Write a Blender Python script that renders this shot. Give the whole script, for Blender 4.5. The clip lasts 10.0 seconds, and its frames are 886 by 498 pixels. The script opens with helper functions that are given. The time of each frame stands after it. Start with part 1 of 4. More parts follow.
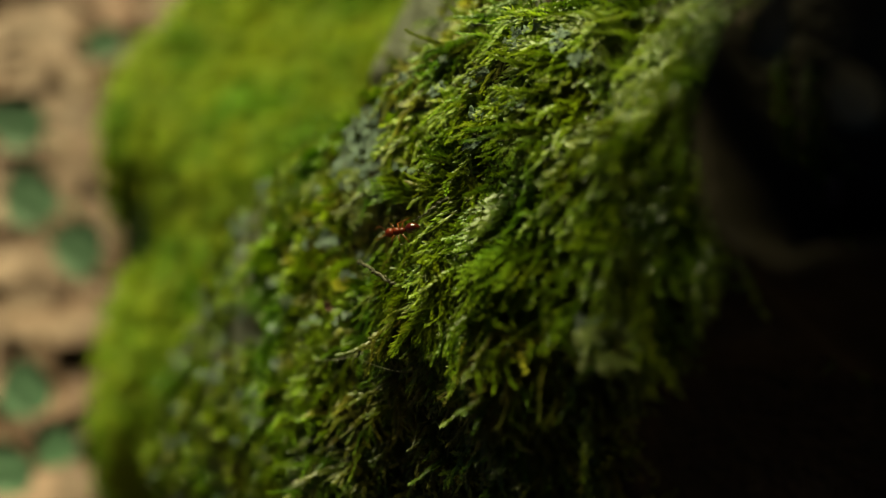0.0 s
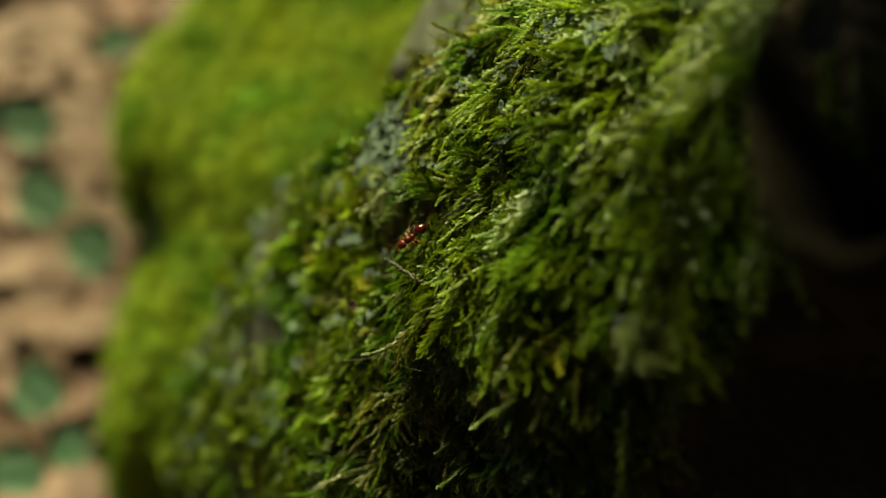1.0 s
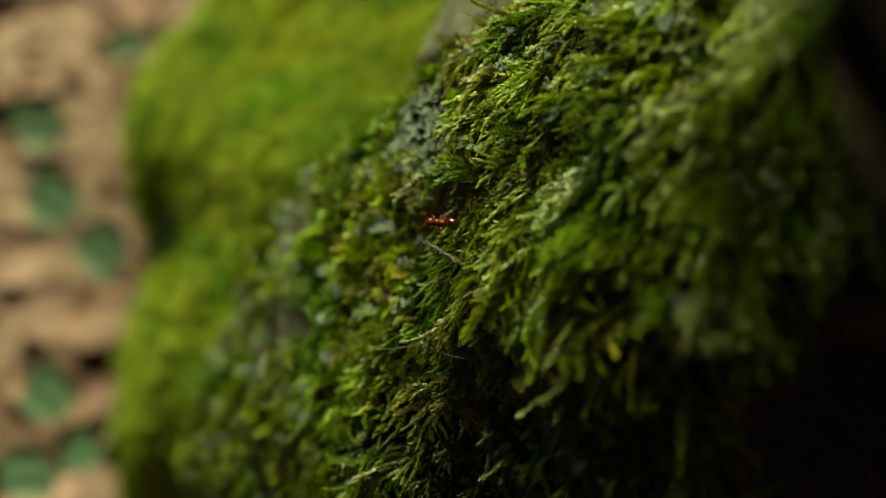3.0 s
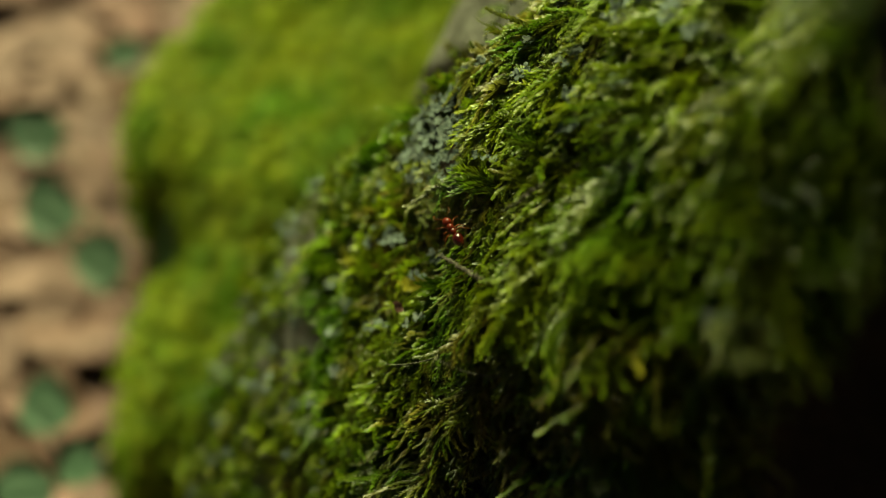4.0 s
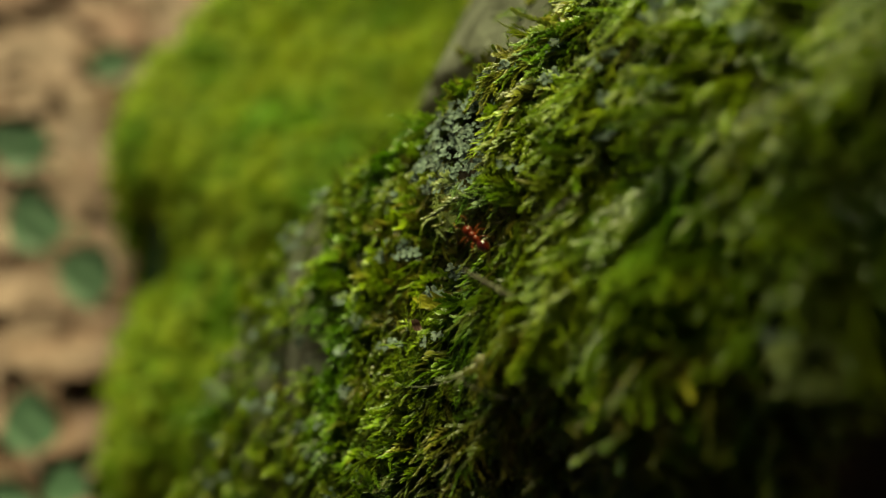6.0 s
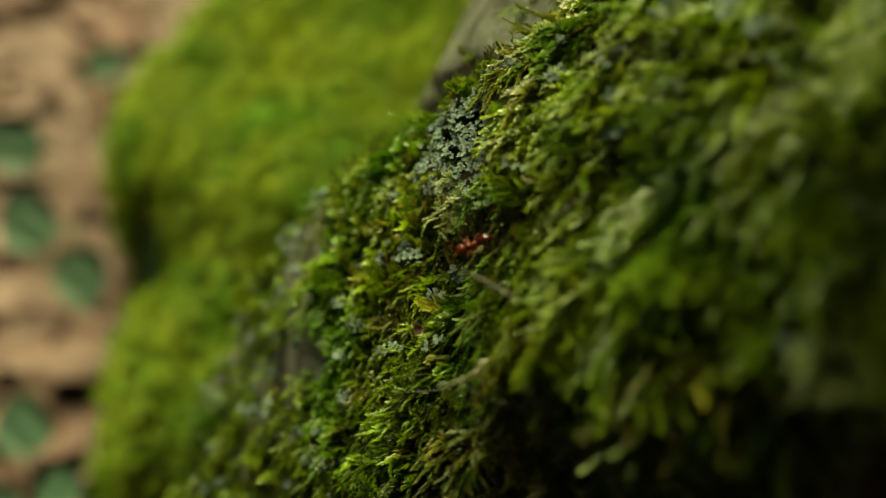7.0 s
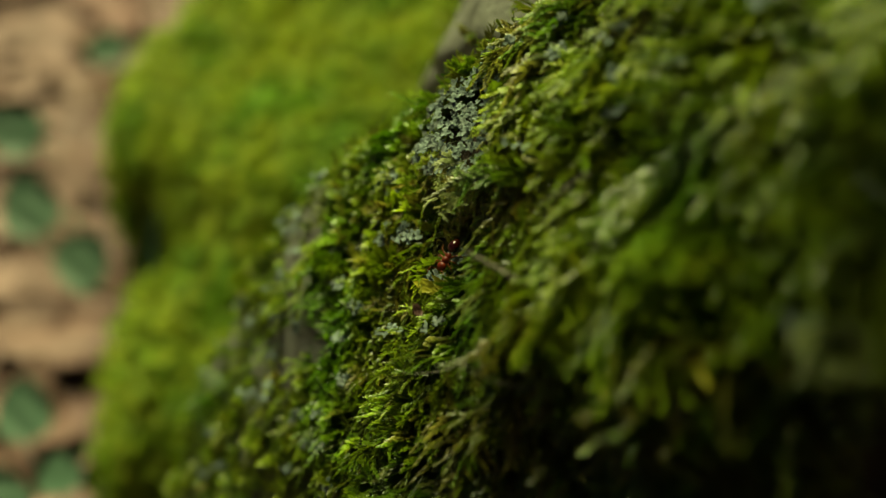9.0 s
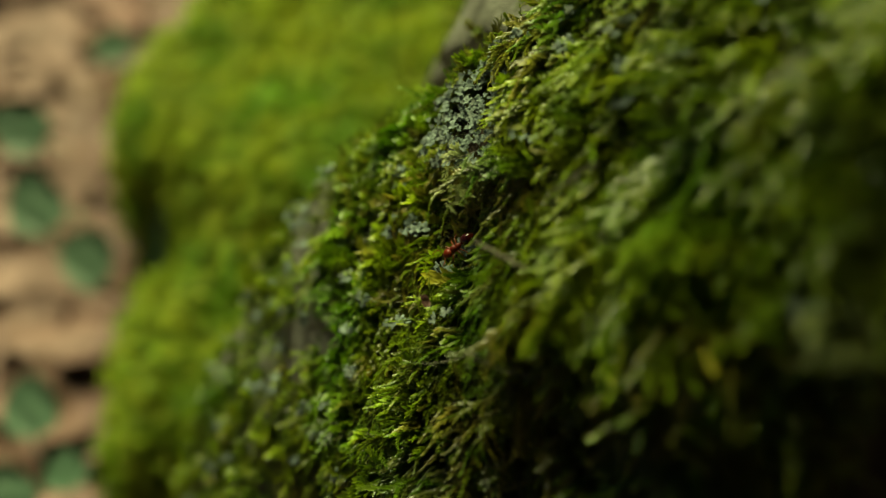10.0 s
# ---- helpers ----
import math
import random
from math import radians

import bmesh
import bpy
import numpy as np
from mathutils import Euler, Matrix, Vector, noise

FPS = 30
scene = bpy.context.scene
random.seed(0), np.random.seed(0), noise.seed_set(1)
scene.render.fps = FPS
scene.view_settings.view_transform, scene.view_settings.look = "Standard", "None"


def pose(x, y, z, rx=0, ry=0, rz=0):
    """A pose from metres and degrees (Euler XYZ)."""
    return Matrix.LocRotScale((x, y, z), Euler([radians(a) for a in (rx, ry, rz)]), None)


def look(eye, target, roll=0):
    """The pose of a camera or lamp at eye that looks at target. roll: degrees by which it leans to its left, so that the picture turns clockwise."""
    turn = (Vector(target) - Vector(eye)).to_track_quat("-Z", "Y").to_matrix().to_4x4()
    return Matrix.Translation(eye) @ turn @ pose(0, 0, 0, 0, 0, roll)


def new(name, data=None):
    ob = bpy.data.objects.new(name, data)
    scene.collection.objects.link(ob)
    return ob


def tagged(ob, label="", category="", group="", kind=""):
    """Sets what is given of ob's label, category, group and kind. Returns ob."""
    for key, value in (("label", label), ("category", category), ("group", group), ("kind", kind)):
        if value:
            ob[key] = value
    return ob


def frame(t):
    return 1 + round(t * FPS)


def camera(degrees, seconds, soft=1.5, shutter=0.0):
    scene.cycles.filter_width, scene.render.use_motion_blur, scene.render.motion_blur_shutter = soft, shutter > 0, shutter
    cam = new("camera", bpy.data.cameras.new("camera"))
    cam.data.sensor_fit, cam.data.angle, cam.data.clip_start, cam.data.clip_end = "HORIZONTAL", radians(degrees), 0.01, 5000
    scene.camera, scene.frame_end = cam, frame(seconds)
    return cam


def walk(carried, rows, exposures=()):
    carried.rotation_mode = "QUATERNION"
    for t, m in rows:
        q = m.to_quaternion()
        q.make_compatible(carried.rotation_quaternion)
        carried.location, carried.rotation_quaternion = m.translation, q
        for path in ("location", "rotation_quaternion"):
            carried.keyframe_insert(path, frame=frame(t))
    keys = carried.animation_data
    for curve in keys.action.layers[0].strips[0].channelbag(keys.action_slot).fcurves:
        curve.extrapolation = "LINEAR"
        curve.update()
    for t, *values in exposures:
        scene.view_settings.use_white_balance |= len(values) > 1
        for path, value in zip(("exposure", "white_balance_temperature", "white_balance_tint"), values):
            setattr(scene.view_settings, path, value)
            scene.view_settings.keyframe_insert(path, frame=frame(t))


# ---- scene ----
# The root's own frame, in which most of it is laid out: x across, y away, z up the slope. Lengths in mm through at().
EYE, TILT = 0.33, -38.0
ROOT = pose(0, 0, EYE, TILT, 0, 0)
MM = 0.001

cam = camera(35.0, 10.0, 1.2)
cam.data.dof.use_dof = True
cam.data.dof.focus_distance = 0.160
cam.data.dof.aperture_fstop = 12.5
# seconds, x, y, z, yaw, pitch, roll
ROWS = [
    (0, 0.00000, 0.00000, 0.00000, 0.000, 0.000, -0.000),
    (0.5, -0.00120, 0.00190, -0.00017, 0.186, -0.016, -0.054),
    (1, -0.00249, 0.00360, -0.00031, 0.284, 0.016, -0.094),
    (1.5, -0.00388, 0.00493, -0.00047, 0.305, -0.032, -0.133),
    (2, -0.00467, 0.00610, -0.00173, 0.374, 0.139, -0.065),
    (2.5, -0.00579, 0.00774, -0.00303, 0.382, 0.316, -0.106),
    (4, -0.00918, 0.01344, -0.00333, 0.125, 0.984, -0.235),
    (4.5, -0.01028, 0.01549, -0.00326, -0.088, 1.134, -0.242),
    (5, -0.01141, 0.01757, -0.00346, -0.303, 1.302, -0.280),
    (5.5, -0.01275, 0.02018, -0.00338, -0.521, 1.447, -0.331),
    (7, -0.01446, 0.02678, -0.00326, -0.871, 1.721, -0.566),
    (7.5, -0.01441, 0.02777, -0.00375, -0.905, 1.674, -0.646),
    (8, -0.01398, 0.02876, -0.00368, -0.779, 1.442, -0.599),
    (8.5, -0.01384, 0.02894, -0.00383, -0.740, 1.302, -0.577),
    (9, -0.01400, 0.02853, -0.00399, -0.720, 1.217, -0.608),
    (9.5, -0.01407, 0.02784, -0.00413, -0.603, 1.104, -0.535),
    (10, -0.01460, 0.02721, -0.00501, -0.621, 1.234, -0.612),
]
walk(cam, [(t, ROOT @ pose(x, y, z, 90 + pitch, roll, yaw)) for t, x, y, z, yaw, pitch, roll in ROWS],
     [(0.0, 0.84, 6750, 1), (10.0, 0.84, 6750, 1)])

# ---- light ----
world = bpy.data.worlds.new("overcast_sky")
scene.world = world
world.use_nodes = True
wn = world.node_tree.nodes
sky = wn.new("ShaderNodeTexSky")
sky.sky_type, sky.sun_disc = "NISHITA", False
SUN_FROM = Vector((-0.03, 0.46, 0.89)).normalized()
sky.sun_elevation = math.asin(SUN_FROM.z)
sky.sun_rotation = math.atan2(SUN_FROM.x, SUN_FROM.y)
wn["Background"].inputs["Strength"].default_value = 0.007
world.node_tree.links.new(sky.outputs[0], wn["Background"].inputs["Color"])

sun = new("sun", bpy.data.lights.new("sun", "SUN"))
sun.data.energy, sun.data.angle, sun.data.color = 5.2, radians(30), (0.98, 0.94, 0.49)
sun.matrix_world = look((0, 0, 0), -SUN_FROM)

# ---- materials ----


def material(name, rough=0.7, spec=0.3):
    mat = bpy.data.materials.new(name)
    mat.use_nodes = True
    p = mat.node_tree.nodes["Principled BSDF"]
    p.inputs["Roughness"].default_value = rough
    p.inputs["Specular IOR Level"].default_value = spec
    return mat, mat.node_tree.nodes, mat.node_tree.links, p


def tex_noise(nodes, links, scale, detail=4.0, rough=0.6):
    co = nodes.new("ShaderNodeNewGeometry")
    tex = nodes.new("ShaderNodeTexNoise")
    tex.inputs["Scale"].default_value = scale
    tex.inputs["Detail"].default_value = detail
    tex.inputs["Roughness"].default_value = rough
    links.new(co.outputs["Position"], tex.inputs["Vector"])
    return tex


def ramp(nodes, stops):
    r = nodes.new("ShaderNodeValToRGB")
    el = r.color_ramp.elements
    while len(el) < len(stops):
        el.new(0.5)
    for e, (pos, col) in zip(el, stops):
        e.position, e.color = pos, (*col, 1)
    return r


def mix_color(nodes, links, fac, a, b, kind="MIX"):
    m = nodes.new("ShaderNodeMix")
    m.data_type, m.blend_type = "RGBA", kind
    for sock, val in ((m.inputs[0], fac), (m.inputs[6], a), (m.inputs[7], b)):
        if isinstance(val, bpy.types.NodeSocket):
            links.new(val, sock)
        elif isinstance(val, tuple):
            sock.default_value = (*val, 1)
        else:
            sock.default_value = val
    return m.outputs[2]


def bump(nodes, links, p, height, dist, strength=0.6):
    b = nodes.new("ShaderNodeBump")
    b.inputs["Distance"].default_value = dist
    b.inputs["Strength"].default_value = strength
    links.new(height, b.inputs["Height"])
    links.new(b.outputs[0], p.inputs["Normal"])


def moss_material(name, old, mid, young, patch, thin=0.3, rough=0.3, spec=0.42):
    """Green leaf tissue: dark at the base of a frond, yellow-green at its tip, thin enough to let light through."""
    mat, nodes, links, p = material(name, rough, spec)
    # the low end also carries the shade tinted into some fronds
    frond_tone = nodes.new("ShaderNodeAttribute")
    frond_tone.attribute_name = "frond_tone"
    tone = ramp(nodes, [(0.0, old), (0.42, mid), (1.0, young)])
    links.new(frond_tone.outputs["Fac"], tone.inputs[0])
    spots = tex_noise(nodes, links, 140.0, 3)
    sr = ramp(nodes, [(0.42, (0, 0, 0)), (0.68, (1, 1, 1))])
    links.new(spots.outputs[0], sr.inputs[0])
    c = mix_color(nodes, links, sr.outputs[0], tone.outputs[0], patch)
    broad = tex_noise(nodes, links, 45.0, 2)
    br = ramp(nodes, [(0.36, (0.55, 0.8, 0.6)), (0.5, (1, 1, 1)), (0.66, (1.14, 1.08, 0.9))])
    links.new(broad.outputs[0], br.inputs[0])
    c = mix_color(nodes, links, 1.0, c, br.outputs[0], "MULTIPLY")
    geo = nodes.new("ShaderNodeNewGeometry")
    isl = ramp(nodes, [(0.0, (0.62, 0.66, 0.6)), (0.6, (1, 1, 1)), (1.0, (1.35, 1.25, 1.05))])
    links.new(geo.outputs["Random Per Island"], isl.inputs[0])
    c = mix_color(nodes, links, 1.0, c, isl.outputs[0], "MULTIPLY")
    links.new(c, p.inputs["Base Color"])
    tr = nodes.new("ShaderNodeBsdfTranslucent")
    links.new(c, tr.inputs["Color"])
    mx = nodes.new("ShaderNodeMixShader")
    mx.inputs[0].default_value = thin
    links.new(p.outputs[0], mx.inputs[1])
    links.new(tr.outputs[0], mx.inputs[2])
    links.new(mx.outputs[0], nodes["Material Output"].inputs[0])
    return mat


# first colour: a deep green that dimmed fronds take on as shade
MOSS = moss_material("moss_leaf", (0.024, 0.03, 0.004), (0.075, 0.152, 0.006), (0.29, 0.42, 0.022), (0.16, 0.2, 0.011))
OLIVE_MOSS = moss_material("olive_moss_leaf", (0.04, 0.033, 0.01), (0.12, 0.125, 0.018), (0.32, 0.33, 0.04), (0.17, 0.155, 0.03))
PALE_MOSS = moss_material("pale_moss_leaf", (0.09, 0.095, 0.03), (0.24, 0.29, 0.075), (0.42, 0.47, 0.16), (0.3, 0.34, 0.14))
MOUND_MOSS = moss_material("far_moss_leaf", (0.11, 0.13, 0.013), (0.21, 0.32, 0.024), (0.345, 0.485, 0.045), (0.325, 0.385, 0.038), 0.34, 0.55, 0.15)


def bark_material():
    mat, nodes, links, p = material("root_bark", 0.85, 0.25)
    a, b = tex_noise(nodes, links, 60.0, 6), tex_noise(nodes, links, 420.0, 4)
    r = ramp(nodes, [(0.3, (0.013, 0.008, 0.005)), (0.55, (0.038, 0.026, 0.016)), (0.8, (0.1, 0.078, 0.057))])
    links.new(a.outputs[0], r.inputs[0])
    c = mix_color(nodes, links, 0.5, r.outputs[0], b.outputs[0], "MULTIPLY")
    links.new(c, p.inputs["Base Color"])
    bump(nodes, links, p, b.outputs[0], 0.002, 0.8)
    return mat


BARK = bark_material()


def grey_bark_material():
    mat, nodes, links, p = material("bare_grey_bark", 0.8, 0.3)
    a, b = tex_noise(nodes, links, 150.0, 5), tex_noise(nodes, links, 900.0, 3)
    r = ramp(nodes, [(0.3, (0.06, 0.06, 0.045)), (0.6, (0.16, 0.165, 0.135)), (0.8, (0.27, 0.285, 0.25))])
    links.new(a.outputs[0], r.inputs[0])
    links.new(r.outputs[0], p.inputs["Base Color"])
    bump(nodes, links, p, b.outputs[0], 0.001, 0.7)
    return mat


GREY_BARK = grey_bark_material()


def simple(name, dark, light, scale, rough=0.6, spec=0.3, bump_mm=0.0, thin=0.0):
    mat, nodes, links, p = material(name, rough, spec)
    a = tex_noise(nodes, links, scale, 5)
    r = ramp(nodes, [(0.35, dark), (0.68, light)])
    links.new(a.outputs[0], r.inputs[0])
    info = nodes.new("ShaderNodeObjectInfo")
    tone = ramp(nodes, [(0.0, (0.68, 0.62, 0.58)), (0.5, (1, 1, 1)), (1.0, (1.25, 1.24, 1.2))])
    links.new(info.outputs["Random"], tone.inputs[0])
    c = mix_color(nodes, links, 1.0, r.outputs[0], tone.outputs[0], "MULTIPLY")
    links.new(c, p.inputs["Base Color"])
    if bump_mm:
        fine = tex_noise(nodes, links, scale * 6, 4)
        bump(nodes, links, p, fine.outputs[0], bump_mm * MM)
    if thin:
        tr = nodes.new("ShaderNodeBsdfTranslucent")
        links.new(c, tr.inputs["Color"])
        mx = nodes.new("ShaderNodeMixShader")
        mx.inputs[0].default_value = thin
        links.new(p.outputs[0], mx.inputs[1])
        links.new(tr.outputs[0], mx.inputs[2])
        links.new(mx.outputs[0], nodes["Material Output"].inputs[0])
    return mat


SOIL = simple("litter_soil", (0.03, 0.02, 0.014), (0.085, 0.056, 0.038), 45.0, 0.9, 0.15, 2.0)
DEAD_LEAF = simple("dead_leaf", (0.116, 0.063, 0.057), (0.245, 0.145, 0.133), 70.0, 0.6, 0.3, 0.4, 0.2)


def litter_material():
    """Broken leaves: each piece has a brown of its own, from grey tan to red."""
    mat, nodes, links, p = material("broken_leaves", 0.7, 0.25)
    geo = nodes.new("ShaderNodeNewGeometry")
    tone = ramp(nodes, [(0.0, (0.09, 0.044, 0.032)), (0.35, (0.155, 0.092, 0.08)), (0.7, (0.202, 0.13, 0.118)), (1.0, (0.265, 0.177, 0.165))])
    links.new(geo.outputs["Random Per Island"], tone.inputs[0])
    grain = tex_noise(nodes, links, 160.0, 5)
    gr = ramp(nodes, [(0.35, (0.6, 0.58, 0.56)), (0.65, (1.1, 1.1, 1.1))])
    links.new(grain.outputs[0], gr.inputs[0])
    links.new(mix_color(nodes, links, 1.0, tone.outputs[0], gr.outputs[0], "MULTIPLY"), p.inputs["Base Color"])
    bump(nodes, links, p, grain.outputs[0], 0.0006)
    return mat


LITTER = litter_material()
PALE_LEAF = simple("pale_tan_leaf", (0.195, 0.117, 0.105), (0.32, 0.2, 0.183), 60.0, 0.6, 0.3, 0.4, 0.2)
RED_LEAF = simple("red_brown_leaf", (0.05, 0.026, 0.017), (0.15, 0.07, 0.045), 70.0, 0.6, 0.3, 0.4, 0.2)
GREEN_LEAF = simple("green_leaf", (0.07, 0.136, 0.088), (0.112, 0.192, 0.13), 40.0, 0.45, 0.4, 0.2, 0.2)
LICHEN = simple("grey_green_lichen", (0.1, 0.14, 0.12), (0.215, 0.275, 0.245), 700.0, 0.75, 0.25, 0.15, 0.1)
MOSS_BED = simple("moss_bed", (0.07, 0.09, 0.01), (0.18, 0.24, 0.02), 120.0, 0.8, 0.1, 1.0)
TWIG = simple("dry_twig", (0.03, 0.027, 0.02), (0.21, 0.2, 0.155), 1800.0, 0.75, 0.25, 0.1)
ANT_RED = simple("amber_red_cuticle", (0.085, 0.008, 0.002), (0.19, 0.022, 0.005), 900.0, 0.32, 0.4, 0.0, 0.3)
ANT_DARK = simple("dark_red_cuticle", (0.025, 0.004, 0.002), (0.09, 0.008, 0.004), 900.0, 0.14, 0.6)
ANT_LEG = simple("amber_leg_cuticle", (0.16, 0.034, 0.008), (0.32, 0.085, 0.02), 900.0, 0.28, 0.5, 0.0, 0.3)

# ---- mesh helpers ----


def mesh(name, verts, faces, mat, smooth=False):
    me = bpy.data.meshes.new(name)
    me.from_pydata([tuple(v) for v in verts], [], faces)
    me.materials.append(mat)
    if smooth:
        me.shade_smooth()
    me.update()
    return me


def mesh_np(name, verts, tris, mat, frond_tone=None):
    me = bpy.data.meshes.new(name)
    me.vertices.add(len(verts))
    me.vertices.foreach_set("co", np.asarray(verts, np.float32).ravel())
    n = len(tris)
    me.loops.add(3 * n)
    me.polygons.add(n)
    me.loops.foreach_set("vertex_index", np.asarray(tris, np.int32).ravel())
    me.polygons.foreach_set("loop_start", np.arange(0, 3 * n, 3, dtype=np.int32))
    if frond_tone is not None:
        me.attributes.new("frond_tone", "FLOAT", "POINT").data.foreach_set("value", np.asarray(frond_tone, np.float32))
    me.materials.append(mat)
    me.update(calc_edges=True)
    me.validate()
    return me


def part(name, me, parent, label="", m=None):
    ob = new(name, me)
    ob.parent = parent
    if m is not None:
        ob.matrix_basis = m
    return tagged(ob, label) if label else ob


def thing(name, m, label, category, group="", kind="", me=None):
    ob = new(name, me)
    ob.matrix_basis = m
    return tagged(ob, label, category, group, kind)


def to_world(pts):
    """Points of the root's frame in mm, to world metres."""
    r = np.array(ROOT.to_3x3())
    return (np.asarray(pts, float) * MM) @ r.T + np.array(ROOT.translation)


def tube(path, radii, sides=7):
    """A closed tapering tube along a path."""
    path = [Vector(p) for p in path]
    verts, faces = [], []
    for i, p in enumerate(path):
        t = (path[min(i + 1, len(path) - 1)] - path[max(i - 1, 0)]).normalized()
        a = t.orthogonal().normalized() if i == 0 else (a - t * a.dot(t)).normalized()
        b = t.cross(a)
        for k in range(sides):
            w = 2 * math.pi * k / sides
            verts.append(p + radii[i] * (math.cos(w) * a + math.sin(w) * b))
    for i in range(len(path) - 1):
        for k in range(sides):
            n = (k + 1) % sides
            faces.append((i * sides + k, i * sides + n, (i + 1) * sides + n, (i + 1) * sides + k))
    faces.append(tuple(range(sides))[::-1])
    faces.append(tuple(range(len(verts) - sides, len(verts))))
    return verts, faces


# ---- the root's form ----


def smooth(s):
    s = np.clip(s, 0, 1)
    return s * s * (3 - 2 * s)


def crest_y(z):
    """Where the root's side begins to turn away, over z."""
    return 256 - 3.0 * np.maximum(z, 0) - 0.3 * np.minimum(z, 0)


def hollow_y(z):
    return 126 + 7 * smooth((-8 - z) / 4) + 0.28 * np.clip(-12 - z, 0, 28)


def moss_top(y, z):
    """How far across the tops of the moss lie, in mm, over (y, z)."""
    z0 = 55 * np.tanh(z / 55)
    yc = 112 + np.maximum(y - 112, 0) - np.maximum(y - 310, 0)
    a, b = (yc - 175) / 50, z0 / 30
    x = -8.8 - 24.5 * a + 9.4 * b + 3.0 * a * a - 0.2 * a * b + 2.0 * b * b
    x = x - 3.0 * np.exp(-(((y - 157) / 12) ** 2) - ((z + 4) / 12) ** 2) + 4.2 * np.exp(-(((y - 188) / 9) ** 2) - ((z + 3) / 9) ** 2)
    x = x + (0.015 * np.clip(-2 - z, 0, 16) ** 2 + 0.42 * np.clip(-18 - z, 0, 30)) * (1 - smooth((y - 164) / 22))
    x = x + 0.012 * np.clip(-16 - z, 0, 40) ** 2 * smooth((y - 180) / 20)
    x = x + 0.004 * np.clip(8 - z, 0, 40) ** 2 * (1 - smooth((y - 134) / 28))
    x = x + 0.35 * (z - z0) + 0.75 * np.maximum(112 - y, 0)
    zc = np.clip(z, -60, 30)
    edge = np.maximum(y - crest_y(zc), 0)
    x = x + 0.02 * np.minimum(edge, 11) ** 2 + (0.44 + 0.16 * smooth((z - 4) / 8) - 0.39 * smooth((z - 22) / 8)) * np.maximum(edge - 11, 0) + 0.03 * np.maximum(y - 306, 0) ** 2 - 0.006 * np.clip(y - 215, 0, 90) * np.clip(-8 - z, 0, 35)
    x = x - 2.8 * smooth((y - 198) / 26) * smooth((z + 14) / 12) - 1.8 * smooth((z - 16) / 8) * smooth((y - 172) / 14)
    # the dark hollow under the trunk, past the moss, and an unseen overhang added above to shade it and the near moss
    return x + (1 + 92 * smooth((4 - z) / 14)) * smooth((hollow_y(z) - y) / 9) * smooth((y - 84) / 12) * (1 - smooth((z - 38) / 16)) - 72 * smooth((z - 46) / 24) * smooth((136 - y) / 36)


def bark_x(y, z, depth=3.0):
    w = Vector((y * 0.05, z * 0.05, 3.0))
    return float(moss_top(np.float64(y), np.float64(z))) + depth + 2.2 * float(1 - smooth((y - 205) / 15)) + 2.2 * noise.noise(w) + 0.8 * noise.noise(w * 4)


def build_root():
    ys = np.concatenate([np.linspace(30, 95, 16)[:-1], np.linspace(95, 345, 175)])
    zs = np.concatenate([np.linspace(-290, -75, 26)[:-1], np.linspace(-75, 75, 110)[:-1], np.linspace(75, 130, 8)])
    ny, nz = len(ys), len(zs)
    verts = [(bark_x(y, z), y, z) for y in ys for z in zs]
    faces = [(i * nz + j, i * nz + j + 1, (i + 1) * nz + j + 1, (i + 1) * nz + j) for i in range(ny - 1) for j in range(nz - 1)]
    # the far side, so that it is a solid body
    rim = [i * nz for i in range(ny)] + [(ny - 1) * nz + j for j in range(1, nz)] + [i * nz + nz - 1 for i in range(ny - 2, -1, -1)] + [j for j in range(nz - 2, 0, -1)]
    base = len(verts)
    for v in rim:
        x, y, z = verts[v]
        verts.append((x * 0.3 + 230, y * 0.9 + 25, z * 0.9))
    for k in range(len(rim)):
        n = (k + 1) % len(rim)
        faces.append((rim[k], rim[n], base + n, base + k))
    faces.append(tuple(range(base, base + len(rim))))
    me = mesh("root", to_world(verts), faces, BARK, True)
    me.materials.append(GREY_BARK)
    for f in me.polygons:
        if f.index < (ny - 1) * (nz - 1):
            y, z = verts[f.vertices[0]][1:]
            if y > min(crest_y(min(z, 30)) - 8, 209) + 9 * noise.noise(Vector((y, z, 0)) * 0.08):
                f.material_index = 1
    tree = thing("tree", Matrix.Identity(4), "old tree base with dark bark and a mossy buttress root", "tree")
    part("root", me, tree, "buttress root, dark bark turning bare and grey past the moss")
    # the trunk that it grows from: a ridged, flaring bole, mostly out of view, placed to block sky at the right too
    verts, n, rows = [], 96, 40
    for i in range(rows):
        h = i / (rows - 1)
        for k in range(n):
            a = 2 * math.pi * k / n
            w = Vector((3 * math.cos(a), 3 * math.sin(a), h * 2.5))
            r = 0.285 - 0.05 * h + 0.13 * (1 - h) ** 6 + 0.012 * abs(math.sin(11 * a + 3 * noise.noise(w))) + 0.02 * noise.noise(w * 1.5)
            verts.append((0.43 + r * math.cos(a), 0.1 + r * math.sin(a), -0.03 + 2.4 * h ** 1.3))
    faces = [(i * n + k, i * n + (k + 1) % n, (i + 1) * n + (k + 1) % n, (i + 1) * n + k) for i in range(rows - 1) for k in range(n)]
    faces.append(tuple(range((rows - 1) * n, rows * n)))
    build_lip(tree)
    part("trunk", mesh("trunk", verts, faces, BARK, True), tree, "ridged dark brown trunk")
    return tree


